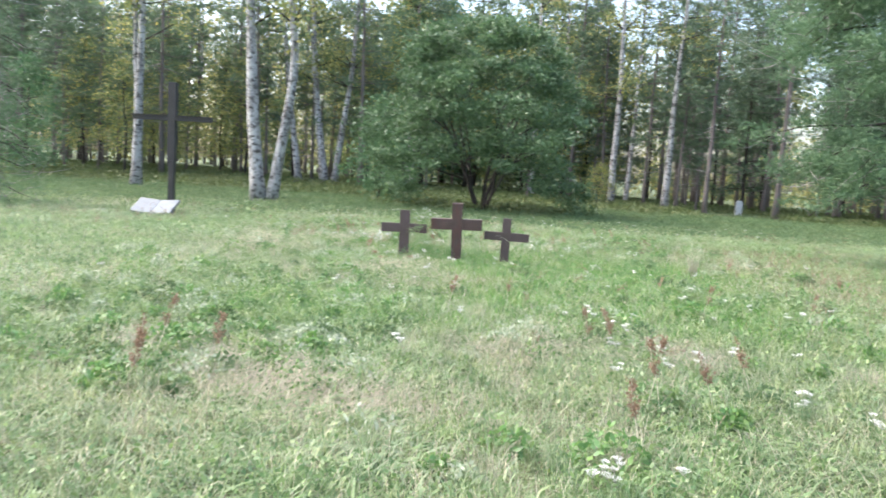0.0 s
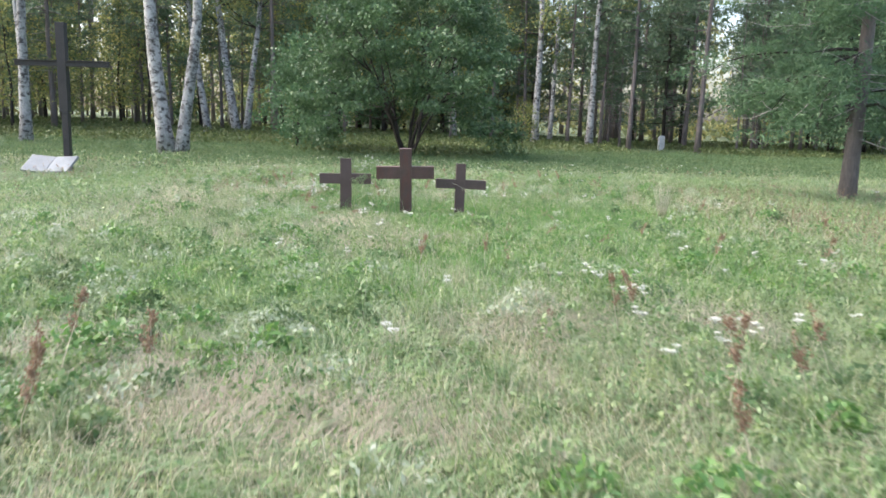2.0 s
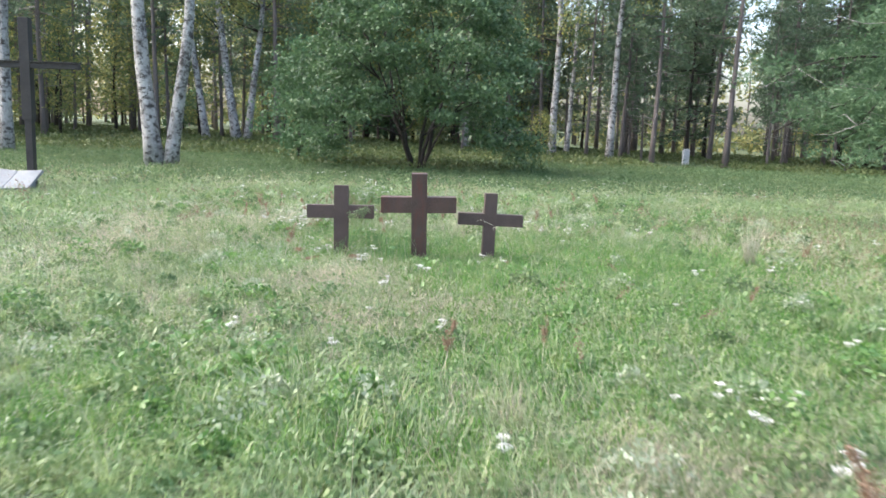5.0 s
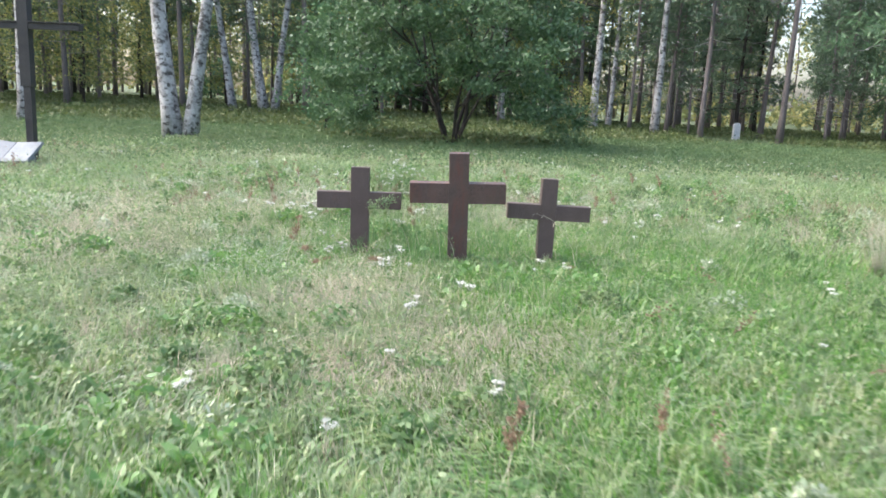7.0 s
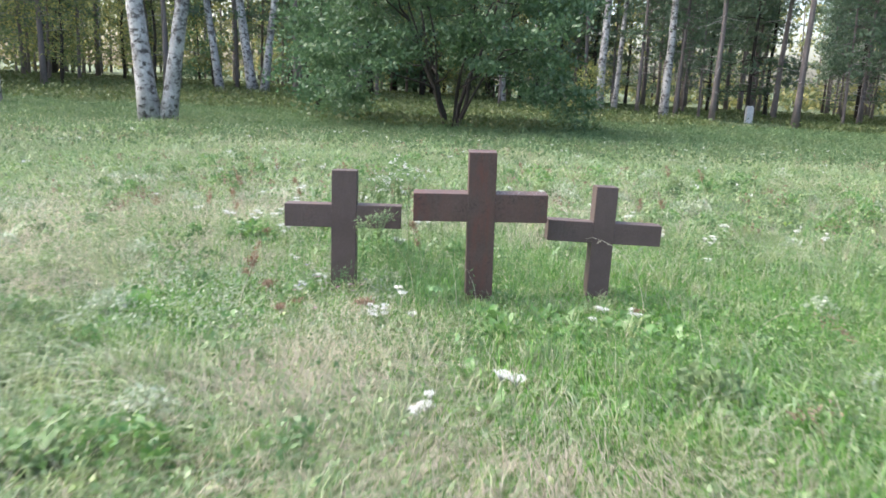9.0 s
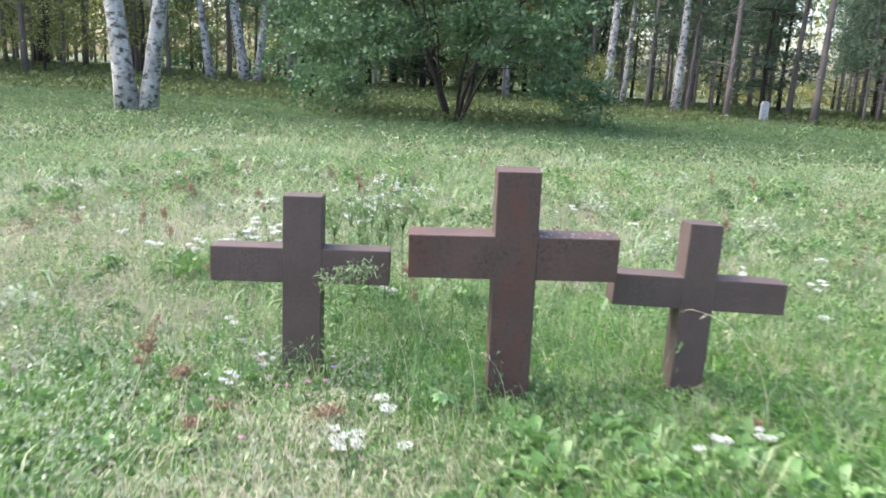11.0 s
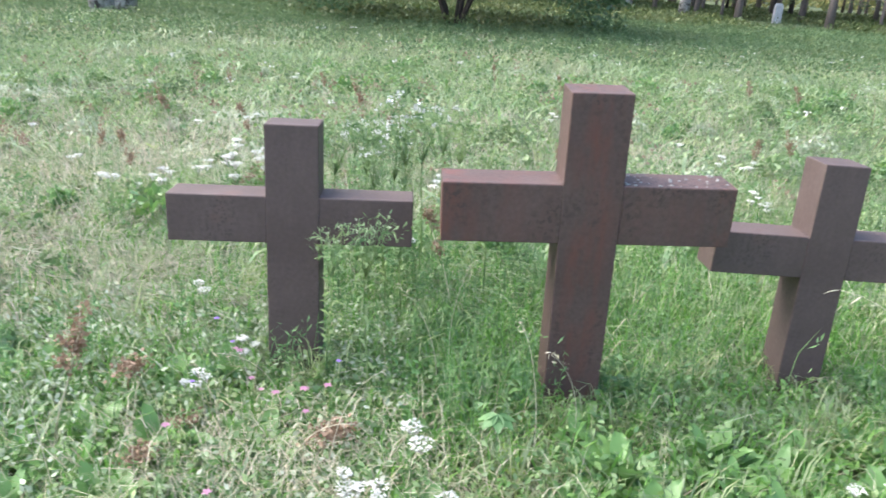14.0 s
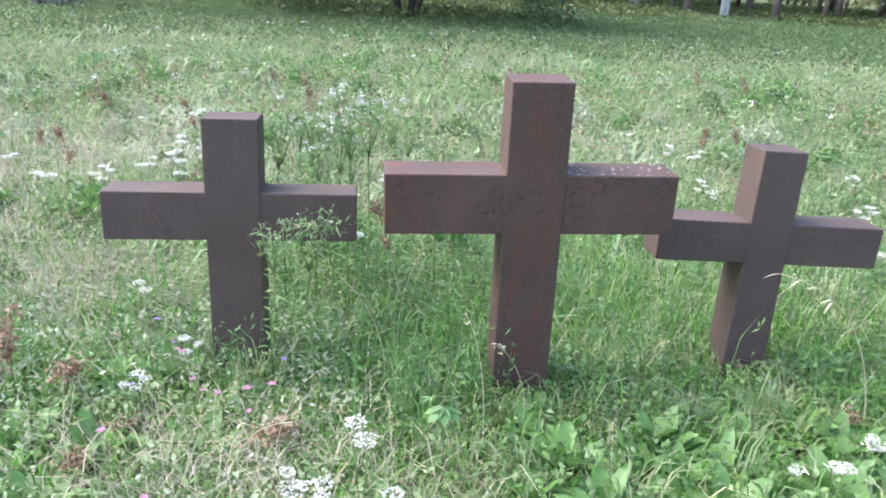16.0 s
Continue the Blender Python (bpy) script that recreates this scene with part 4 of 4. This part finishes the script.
    for cx, cy, wx, wy, n in ((-1.2, 10.8, 0.55, 0.3, 1500), (-0.6, 11.4, 0.5, 0.25, 1300), (-1.5, 12.1, 0.5, 0.3, 1400), (-1.8, 5.9, 0.4, 0.35, 1500), (-1.2, 5.3, 0.4, 0.3, 1200), (1.2, 8.0, 0.6, 0.4, 1500), (0.4, 7.2, 0.5, 0.4, 1200), (1.9, 7.2, 0.5, 0.35, 1000), (-2.6, 6.6, 0.5, 0.4, 1100), (-4.2, 15.2, 0.7, 0.7, 1600), (-3.9, 13.6, 0.5, 0.5, 1200), (3.4, 12.4, 0.8, 0.7, 1500), (-3.2, 16.2, 0.9, 1.2, 2000), (-2.4, 14.7, 0.5, 0.4, 900), (-4.6, 18.2, 1.0, 1.1, 1600), (-0.2, 17.5, 1.0, 0.8, 1300)):
        x, y = rng.normal(cx, wx, n), rng.normal(cy, wy, n)
        pieces.append(lying(x, y, rng.uniform(0.26, 0.46, n), rng.uniform(0.002, 0.0035, n), swept(x, y), rng.uniform(0.4, 0.9, n)))
    stuff("hair_grass_swathes", joined(pieces), M_HAIR, "swathes of pale pinkish hair grass laid over", "grass")
    # rusty sorrel sprays leaning all over the meadow behind the crosses
    spots = [scatter(-4.6, 0.2, 14.9, 21.5, 5.0, lambda x, y: np.clip(patch_noise(x, y, 2.4, 6.0) * 4 - 2.3, 0, 1)), scatter(0.8, 5.0, 14.8, 20.5, 5.0, lambda x, y: np.clip(patch_noise(x, y, 2.2, 1.0) * 4 - 2.3, 0, 1)), scatter(0.2, 5.5, 6.2, 13.5, 1.1, lambda x, y: patch_noise(x, y, 1.3, 2.0) ** 2)]
    x, y = (np.concatenate([q[i] for q in spots]) for i in (0, 1))
    n = len(x)
    stems = lying(x, y, rng.uniform(0.28, 0.46, n), np.full(n, 0.004), rng.uniform(0, 6.28, n), rng.uniform(0.9, 1.5, n))
    low, high, tip = stems[0][2::7], stems[0][4::7], stems[0][6::7]
    k = 75
    f = rng.uniform(-0.7, 1.0, (n, k, 1))
    at = high[:, None] + (tip - high)[:, None] * f + rng.normal(size=(n, k, 3)) * 0.020 * (1.3 - f)
    stuff("sorrel_sprays", joined([stems, leaves(at.reshape(-1, 3), 0.018, 0.012)]), M_SORREL, "rusty red sorrel sprays leaning in the meadow", "plants")
    # far flowers and sorrel, too many and too small to count
    x, y = scatter(-10, 10, 18, 30, 1.0, lambda x, y: patch_noise(x, y, 0.9, 4.0) ** 2)
    z = ground_z(x, y) + rng.uniform(0.18, 0.32, len(x))
    stuff("far_white_flowers", leaves(clumps(np.stack([x, y, z], 1), 7, 0.025, None, 0.3), 0.028, 0.024), M_PETAL, "scattered white yarrow flowers farther off", "flowers")
    x, y = scatter(-12, 12, 15.5, 28, 1.4, lambda x, y: np.clip(patch_noise(x, y, 0.7, 2.0) * 1.6 - 0.4, 0, 1))
    z = ground_z(x, y) + 0.2
    stuff("far_sorrel", leaves(clumps(np.stack([x, y, z], 1), 16, 0.045, None, 1.6), 0.035, 0.022), M_SORREL, "rusty seed heads of sorrel in the grass", "plants")


meadow()


# ---- single plants ----
def leaf_blade(length, width, rise, curl, wave=0.0, steps=6):
    """A broad leaf with a folded midrib, rising from its foot along +x and curling over."""
    k = np.linspace(0, 1, steps)
    half = width / 2 * np.sin(np.pi * np.clip(k * 0.95 + 0.04, 0, 1)) ** 1.15
    x = length * (k * math.cos(rise) + 0.0 * k)
    z = length * (k * math.sin(rise) - curl * k * k)
    edge = half * 0.28 + wave * np.sin(k * 9)
    verts = np.concatenate([np.stack([x, -half, z + edge], 1), np.stack([x, 0 * x, z], 1), np.stack([x, half, z + edge], 1)])
    f = []
    for i in range(steps - 1):
        for c in (0, steps):
            f += [(c + i, c + i + 1, c + steps + i + 1), (c + i, c + steps + i + 1, c + steps + i)]
    return verts, np.array(f)


def turned(vf, az, shift=(0, 0, 0)):
    c, s = math.cos(az), math.sin(az)
    v = np.asarray(vf[0]) @ np.array([[c, s, 0], [-s, c, 0], [0, 0, 1]])
    return v + np.asarray(shift), vf[1]


def rosette(seed, number, length, width, label, mat=M_BROAD):
    r = np.random.default_rng(seed)
    t = thing("broad_leaved_weed", label, "weed", group="broad-leaved weeds")
    for i in range(number):
        az = i * 2.4 + r.uniform(-0.3, 0.3)
        leaf = leaf_blade(length * r.uniform(0.65, 1.15), width * r.uniform(0.8, 1.2), r.uniform(0.5, 1.25), r.uniform(0.25, 0.6), 0.004)
        solid("leaf", turned(leaf, az), mat, t, True)
    return t


def yarrow(seed, heads, tall):
    """Flat white flower heads of many small florets on thin stems, with feathery leaves."""
    r = np.random.default_rng(seed)
    t = thing("yarrow_plant", "white yarrow with flat flower heads in the grass", "flower", group="yarrow in the meadow")
    for i in range(heads):
        az, out = r.uniform(0, 6.28), r.uniform(0.0, 0.07)
        tip = np.array([math.cos(az) * out, math.sin(az) * out, tall * r.uniform(0.75, 1.05)])
        stem = solid("stem", tube(wander((0, 0, 0), tip, 5, 0.004, r), np.linspace(0.0025, 0.0015, 5), 5), M_HERB, t)
        size = r.uniform(0.020, 0.044)
        bits = []
        for j in range(int(1150 * size) + 6):
            a, d = r.uniform(0, 6.28), size * math.sqrt(r.uniform(0, 1))
            c = tip + np.array([math.cos(a) * d, math.sin(a) * d, 0.008 - d * d * 5 + r.uniform(-0.003, 0.004)])
            q = np.arange(6) * math.pi / 3
            w = r.uniform(0.0030, 0.0055)
            ring = c + np.stack([np.cos(q) * w, np.sin(q) * w, np.sin(q + a) * 0.0015], 1)
            bits.append((np.concatenate([ring, [c + [0, 0, 0.0042]]]), np.array([(n, (n + 1) % 6, 6) for n in range(6)])))
            if j % 4 == 0:
                bits.append(tube([tip - [0, 0, 0.03], c], [0.001, 0.0008], 3))
        solid("flower_head", joined(bits), M_PETAL, stem)
    solid("foliage", leaves(r.normal(size=(26, 3)) * np.array([0.03, 0.03, 0.02]) + np.array([0, 0, tall * 0.35]), 0.035, 0.009, 0, r), M_HERB, t)
    return t


def sorrel(seed, tall):
    r = np.random.default_rng(seed)
    t = thing("sorrel_plant", "dry sorrel with a rusty red seed spike", "plant", group="sorrel in the meadow")
    line = wander((0, 0, 0), (r.uniform(-0.2, 0.2), r.uniform(-0.1, 0.1), tall), 7, 0.008, r)
    solid("stem", tube(line, np.linspace(0.004, 0.0018, 7), 5), M_STRAW, t)
    spots = []
    for i in range(11):
        k = r.uniform(0.5, 0.98)
        foot = np.array([np.interp(k, np.linspace(0, 1, 7), line[:, c]) for c in range(3)])
        az, l = r.uniform(0, 6.28), r.uniform(0.06, 0.13) * (1.35 - k)
        tip = foot + np.array([math.cos(az) * l * 0.5, math.sin(az) * l * 0.5, l])
        solid("side_stem", tube([foot, tip], (0.0014, 0.0008), 3), M_SORREL, t)
        f = r.uniform(0.1, 1.05, (32, 1))
        spots.append(foot * (1 - f) + tip * f + r.normal(size=(32, 3)) * 0.010)
    tagged(solid("seed_spike", leaves(np.concatenate(spots), 0.015, 0.010, 0, r), M_RUSTSORREL, t), kind="stuff")
    solid("leaf", turned(leaf_blade(0.11, 0.03, 0.9, 0.4), r.uniform(0, 6)), M_BROAD, t, True)
    return t


def fleabane(seed, tall, label, width=0.06, buds_of=None):
    """An upright weed with many narrow leaves and small pale buds at the top."""
    r = np.random.default_rng(seed)
    t = thing("fleabane_weed", label, "weed", group="fleabane by the cross")
    line = wander((0, 0, 0), (r.uniform(-0.03, 0.03), 0.0, tall), 9, 0.006, r)
    solid("stem", tube(line, np.linspace(0.004, 0.0018, 9), 5), M_HERB, t)
    for i in range(34):
        k = 0.25 + 0.7 * i / 34
        at = [np.interp(k, np.linspace(0, 1, 9), line[:, c]) for c in range(3)]
        solid("leaf", turned(leaf_blade(width * r.uniform(0.7, 1.2), 0.010, r.uniform(0.2, 0.9), 0.35), i * 2.4, at), M_HERB, t, True)
    buds = []
    for i in range(9):
        az = i * 2.4
        foot = line[6]
        tip = line[-1] + np.array([math.cos(az) * 0.05, math.sin(az) * 0.05, r.uniform(-0.05, 0.03)])
        buds.append(tip)
        solid("side_stem", tube(wander(foot, tip, 4, 0.004, r), np.linspace(0.0016, 0.001, 4), 4), M_HERB, t)
    tagged(solid("flower_top", leaves(clumps(buds, 9, 0.006, r), 0.008 if buds_of is None else 0.010, 0.005 if buds_of is None else 0.008, 0, r), buds_of or M_BUD, t), kind="stuff")
    tagged(solid("leaf_tuft", leaves(clumps(np.array(buds) - [0, 0, 0.03], 15, 0.02, r), 0.028, 0.005, 0, r), M_HERB, t), kind="stuff")
    return t


def small_flower(seed, mat, label, tall):
    r = np.random.default_rng(seed)
    t = thing("small_flower", label, "flower", group="small meadow flowers")
    tip = np.array([r.uniform(-0.03, 0.03), r.uniform(-0.03, 0.03), tall])
    solid("stem", tube(wander((0, 0, 0), tip, 5, 0.004, r), np.linspace(0.002, 0.001, 5), 4), M_HERB, t)
    for i in range(5):
        solid("petal", turned(leaf_blade(0.013, 0.009, 0.35, 0.3, 0, 4), i * 1.257, tip), mat, t, True)
    return t


def dry_stem(seed, tall, bend):
    r = np.random.default_rng(seed)
    t = thing("dry_grass_stem", "arching bleached grass stem with drooping tip", "grass", group="tall dry grass stems")
    k = np.linspace(0, 1, 12)
    line = np.stack([bend * k ** 2.2, 0.02 * np.sin(k * 4), tall * (k - 0.12 * k ** 5)], 1)
    solid("stem", tube(line, np.linspace(0.0018, 0.0009, 12), 5), M_STRAW, t)
    spots = line[r.integers(9, 12, 14)] + r.normal(size=(14, 3)) * 0.008
    tagged(solid("seed_head", leaves(spots, 0.018, 0.004, 0.6, r), M_STRAW, t), kind="stuff")
    return t


def withered(seed):
    r = np.random.default_rng(seed)
    t = thing("withered_flower", "withered brown flower cluster in the grass", "plant", group="withered flowers")
    solid("stem", tube(wander((0, 0, 0), (0.01, 0, 0.14), 4, 0.004, r), np.linspace(0.004, 0.002, 4), 5), M_DEADHEAD, t)
    tagged(solid("dead_head", leaves(r.normal(size=(260, 3)) * np.array([0.026, 0.026, 0.010]) + np.array([0.01, 0, 0.15]), 0.014, 0.010, 0, r), M_DEADHEAD, t), kind="stuff")
    return t


def lobed_leaf(x, y):
    t = thing("cranesbill_leaf", "single pale green lobed leaf above the grass", "leaf", (x, y, gz(x, y)))
    solid("stalk", tube([(0, 0, 0), (0.005, 0, 0.15), (0, 0.0, 0.275)], (0.002, 0.0018, 0.0015), 5), M_HERB, t)
    for i in range(5):
        solid("lobe", turned(leaf_blade(0.060, 0.034, -0.35, 0.1, 0.002), -1.57 + (i - 2) * 0.85, (0, 0, 0.275)), M_BRIGHT, t, True)


def set_out(kinds, places, r, grow=(0.85, 1.2)):
    for i, (x, y) in enumerate(places):
        plant(kinds[i % len(kinds)], x, y, r.uniform(0, 360), r.uniform(*grow))


def thrown(number, x0, x1, y0, y1, r, like=None):
    out = []
    while len(out) < number:
        x, y = r.uniform(x0, x1), r.uniform(y0, y1)
        if like is None or r.random() < float(like(np.array([x]), np.array([y]))[0]):
            out.append((x, y))
    return out


pot = random.Random(17)
WEEDS = [rosette(91, 8, 0.19, 0.048, "broad-leaved weed with bright green leaves"), rosette(92, 6, 0.17, 0.042, "broad-leaved weed with yellow-green upright leaves"), rosette(93, 10, 0.15, 0.038, "low leafy weed rosette in the grass")]
set_out(WEEDS, [(-0.66, 13.40), (-0.50, 13.44), (-0.33, 13.57), (-1.31, 13.35), (-2.24, 13.6), (-2.05, 13.36), (-1.22, 13.14), (-0.52, 13.25), (-0.30, 13.14), (0.22, 13.5), (-2.4, 13.35), (0.05, 13.75), (-2.1, 13.85)], pot)
set_out(WEEDS, [(-1.85, 9.5), (-1.65, 9.35), (-1.95, 9.75), (-2.6, 11.4), (-0.9, 9.4), (-1.7, 9.1), (-1.1, 9.0), (-2.9, 7.6), (-3.0, 7.2), (-2.7, 7.0)], pot, (0.9, 1.3))
set_out(WEEDS, thrown(22, -2.7, 0.9, 12.95, 13.75, pot) + thrown(22, -0.95, 0.6, 13.0, 13.7, pot), pot, (0.8, 1.25))
set_out(WEEDS, thrown(30, -3.0, -1.75, 12.9, 13.9, pot) + thrown(30, -0.7, 1.0, 12.95, 13.7, pot), pot, (0.85, 1.2))
set_out(WEEDS, thrown(20, -4.2, -1.9, 4.3, 9.5, pot), pot, (0.7, 1.15))
set_out(WEEDS, thrown(20, -5, 4.5, 4, 16.5, pot), pot, (0.6, 1.15))
set_out(WEEDS, thrown(30, -3.2, -0.2, 8.9, 10.7, pot) + thrown(22, 0.5, 2.7, 11.9, 13.6, pot) + thrown(8, -1.1, 0.4, 11.8, 12.9, pot), pot, (0.7, 1.2))

set_out(WEEDS, thrown(10, -3.0, -1.95, 12.95, 13.7, pot) + thrown(6, -0.75, 0.3, 13.15, 13.6, pot), pot, (1.0, 1.2))

YELLOWISH = [rosette(94, 5, 0.13, 0.040, "young weed with yellow-green leaves", M_YELLOWISH), rosette(95, 4, 0.11, 0.034, "small weed with yellow-green leaves", M_YELLOWISH)]
set_out(YELLOWISH, thrown(34, -4.4, 4.0, 4, 12, pot) + thrown(14, -4, 3.5, 14.6, 18, pot) + [(-2.3, 13.4), (-2.5, 13.75), (-0.2, 13.5), (0.1, 13.3), (-1.0, 13.45)], pot, (0.8, 1.3))

YARROW = [yarrow(101, 4, 0.30), yarrow(102, 2, 0.32), yarrow(103, 3, 0.27), yarrow(104, 1, 0.25)]
set_out(YARROW, [(-1.34, 13.07), (-1.25, 13.18), (-1.42, 13.13), (-1.18, 13.05), (-1.96, 13.62), (-0.03, 13.12), (0.21, 13.36), (-0.04, 13.28), (-1.86, 13.85), (-2.1, 14.2)], pot, (0.75, 0.92))
set_out(YARROW, [(-2.46, 16.1), (-2.35, 16.25), (-2.55, 16.2), (-2.4, 16.0), (-2.28, 16.1), (-2.5, 16.3), (-2.62, 16.05), (-2.2, 16.3), (-2.75, 15.6), (-2.9, 15.3), (-2.95, 20.8), (-3.1, 17.6), (-4.2, 19.4), (-1.88, 16.8), (-1.55, 18.0), (-0.78, 16.5), (-1.17, 16.2)], pot, (1.0, 1.3))
set_out(YARROW, [(1.32, 7.88), (1.08, 7.57), (1.05, 7.2), (0.76, 8.8), (1.0, 8.75), (1.35, 6.45), (0.97, 6.1), (1.82, 7.0), (1.68, 6.6), (-0.75, 6.15), (0.6, 4.05), (0.52, 3.95), (0.65, 4.1), (1.0, 8.2), (1.4, 6.5), (1.04, 4.1), (2.14, 5.5), (-0.69, 11.7), (-1.03, 11.7)], pot, (1.0, 1.25))
set_out(YARROW, thrown(34, 0.6, 6, 5, 16, pot) + thrown(8, -6, 0, 6, 11, pot) + thrown(22, -4.5, 3, 14.6, 19, pot), pot, (0.8, 1.2))

SORREL = [sorrel(111, 0.50), sorrel(112, 0.42), sorrel(113, 0.56)]
set_out(SORREL, [(-2.56, 5.5), (-2.47, 5.15), (-2.65, 5.95), (-2.62, 5.6), (-2.1, 5.76), (1.18, 5.49), (1.57, 5.6), (0.9, 4.78), (1.07, 5.5), (2.0, 6.17), (1.18, 7.38), (0.88, 7.0), (-2.33, 13.45)], pot, (0.9, 1.15))
set_out(SORREL, [(-1.97, 19), (-1.72, 17.7), (-2.53, 17), (-3.5, 19.9), (-0.47, 16.9), (0.2, 20.5), (1.5, 17.3), (1.2, 17.4), (-2.94, 15.8), (-3.4, 17.8), (-2.5, 20.2), (-1.85, 17.4)] + thrown(12, -5, 6, 8, 22, pot), pot, (0.7, 0.95))

FLEABANE = [fleabane(121, 0.68, "leafy fleabane weed growing before the cross's arm"), fleabane(122, 0.62, "thin fleabane weed beside the cross")]
set_out(FLEABANE, [(-1.43, 13.74), (-1.57, 13.80)], pot, (0.92, 0.98))
PALE_FLEABANE = [fleabane(123, 0.80, "tall fleabane with many small white flowers", 0.05, M_PETAL), fleabane(124, 0.70, "fleabane with small white flowers behind the cross", 0.05, M_PETAL)]
set_out(PALE_FLEABANE, [(-1.50, 14.5), (-1.42, 14.65), (-1.55, 14.7), (-1.36, 14.5), (-1.47, 14.9), (-1.30, 14.8), (-1.6, 15.0), (-1.2, 15.2)], pot, (0.9, 1.2))
set_out(FLEABANE, [(-1.62, 14.45), (-1.5, 14.55), (-1.55, 14.8), (-1.42, 14.4), (-1.36, 14.9), (-1.0, 14.7), (-1.1, 15.3)], pot, (0.95, 1.3))

FLOWERS = [small_flower(131, M_PINK, "small pink meadow flower by the cross", 0.22), small_flower(132, M_PINK, "small pink meadow flower in grass", 0.18)]
set_out(FLOWERS, [(-1.76, 13.58), (-1.71, 13.52), (-1.74, 13.55), (-1.56, 13.52), (-1.57, 13.38), (-1.78, 13.04), (-1.9, 13.24), (-1.82, 13.75), (-1.88, 13.8), (-1.60, 13.45)], pot)
set_out([small_flower(133, M_VIOLET, "small violet bellflower in the grass", 0.24)], [(-1.53, 13.68), (-1.9, 13.87), (-1.98, 13.92), (-1.95, 13.6)], pot)

STEMS = [dry_stem(141, 0.50, 0.16), dry_stem(142, 0.42, 0.24), dry_stem(143, 0.55, 0.08)]
set_out(STEMS, [(-1.27, 13.33), (-1.62, 13.2), (-0.9, 13.5), (-0.78, 13.55), (-1.7, 13.65), (-1.15, 14.0), (-1.2, 13.9), (0.35, 13.7), (-2.2, 13.2), (-1.5, 13.3)] + thrown(40, -4, 4, 5, 16, pot), pot, (0.8, 1.1))
set_out([withered(151), withered(152)], [(-1.48, 13.45), (-1.52, 13.4), (-1.95, 13.51), (-2.0, 13.3), (0.3, 13.6), (-2.2, 13.7), (-1.9, 15.2), (-2.6, 15.5)], pot, (0.8, 1.1))
lobed_leaf(-1.04, 13.3)


def brome_stem(x, y):
    t = thing("brome_stem", "bleached brome stem with drooping spikelets", "grass", (x, y, gz(x, y)))
    r = np.random.default_rng(147)
    k = np.linspace(0, 1, 12)
    line = np.stack([-0.40 * k ** 2, 0.01 * np.sin(k * 5), 0.66 * (1.25 * k - 0.35 * k ** 3)], 1)
    solid("stem", tube(line, np.linspace(0.0024, 0.001, 12), 5), M_STRAW, t)
    for i in range(7):
        foot = line[r.integers(8, 12)]
        solid("spikelet", turned(leaf_blade(r.uniform(0.03, 0.05), 0.007, r.uniform(-0.5, 0.3), 0.3), 3.14 + r.uniform(-0.7, 0.7), foot), M_STRAW, t, True)


brome_stem(0.36, 13.6)


def tussock(x, y):
    t = thing("dry_tussock", "tall golden dry grass tussock in the meadow", "grass", (x, y, gz(x, y)))
    r = np.random.default_rng(171)
    for i in range(46):
        az, h, l = r.uniform(0, 6.28), r.uniform(0.35, 0.68), r.uniform(0.05, 0.3)
        foot = np.array([math.cos(az) * 0.03, math.sin(az) * 0.03, 0.0])
        tip = foot + np.array([math.cos(az) * h * l, math.sin(az) * h * l, h])
        solid("stalk", tube(wander(foot, tip, 4, 0.006, r), np.linspace(0.0035, 0.0015, 4), 3), M_STRAW, t)


tussock(3.45, 14.1)


# ---- lichen flakes on the middle cross's arm ----
def lichen():
    r = np.random.default_rng(161)
    for i in range(40):
        x, y, w = 0.105 + 0.32 * r.uniform(0, 1) ** 1.6, 0.012 + 0.14 * r.uniform(0, 1) ** 1.5, r.uniform(0.0015, 0.0065)
        q = np.arange(9) * 2 * math.pi / 9
        ring = np.stack([x + np.cos(q) * w * r.uniform(0.6, 1.3, 9), y + np.sin(q) * w * r.uniform(0.6, 1.3, 9), np.full(9, 0.666 + 0.12 + 0.0005)], 1)
        top = np.concatenate([ring, ring * [1, 1, 1] + [0, 0, 0.002], [[x, y, 0.666 + 0.12 + 0.003]]])
        f = [(n, (n + 1) % 9, 9 + (n + 1) % 9) for n in range(9)] + [(n, 9 + (n + 1) % 9, 9 + n) for n in range(9)] + [(9 + n, 9 + (n + 1) % 9, 18) for n in range(9)]
        solid("lichen", (top, np.array(f)), M_LICHEN, cross_mid, label="pale lichen spot" if i == 0 else "")


lichen()
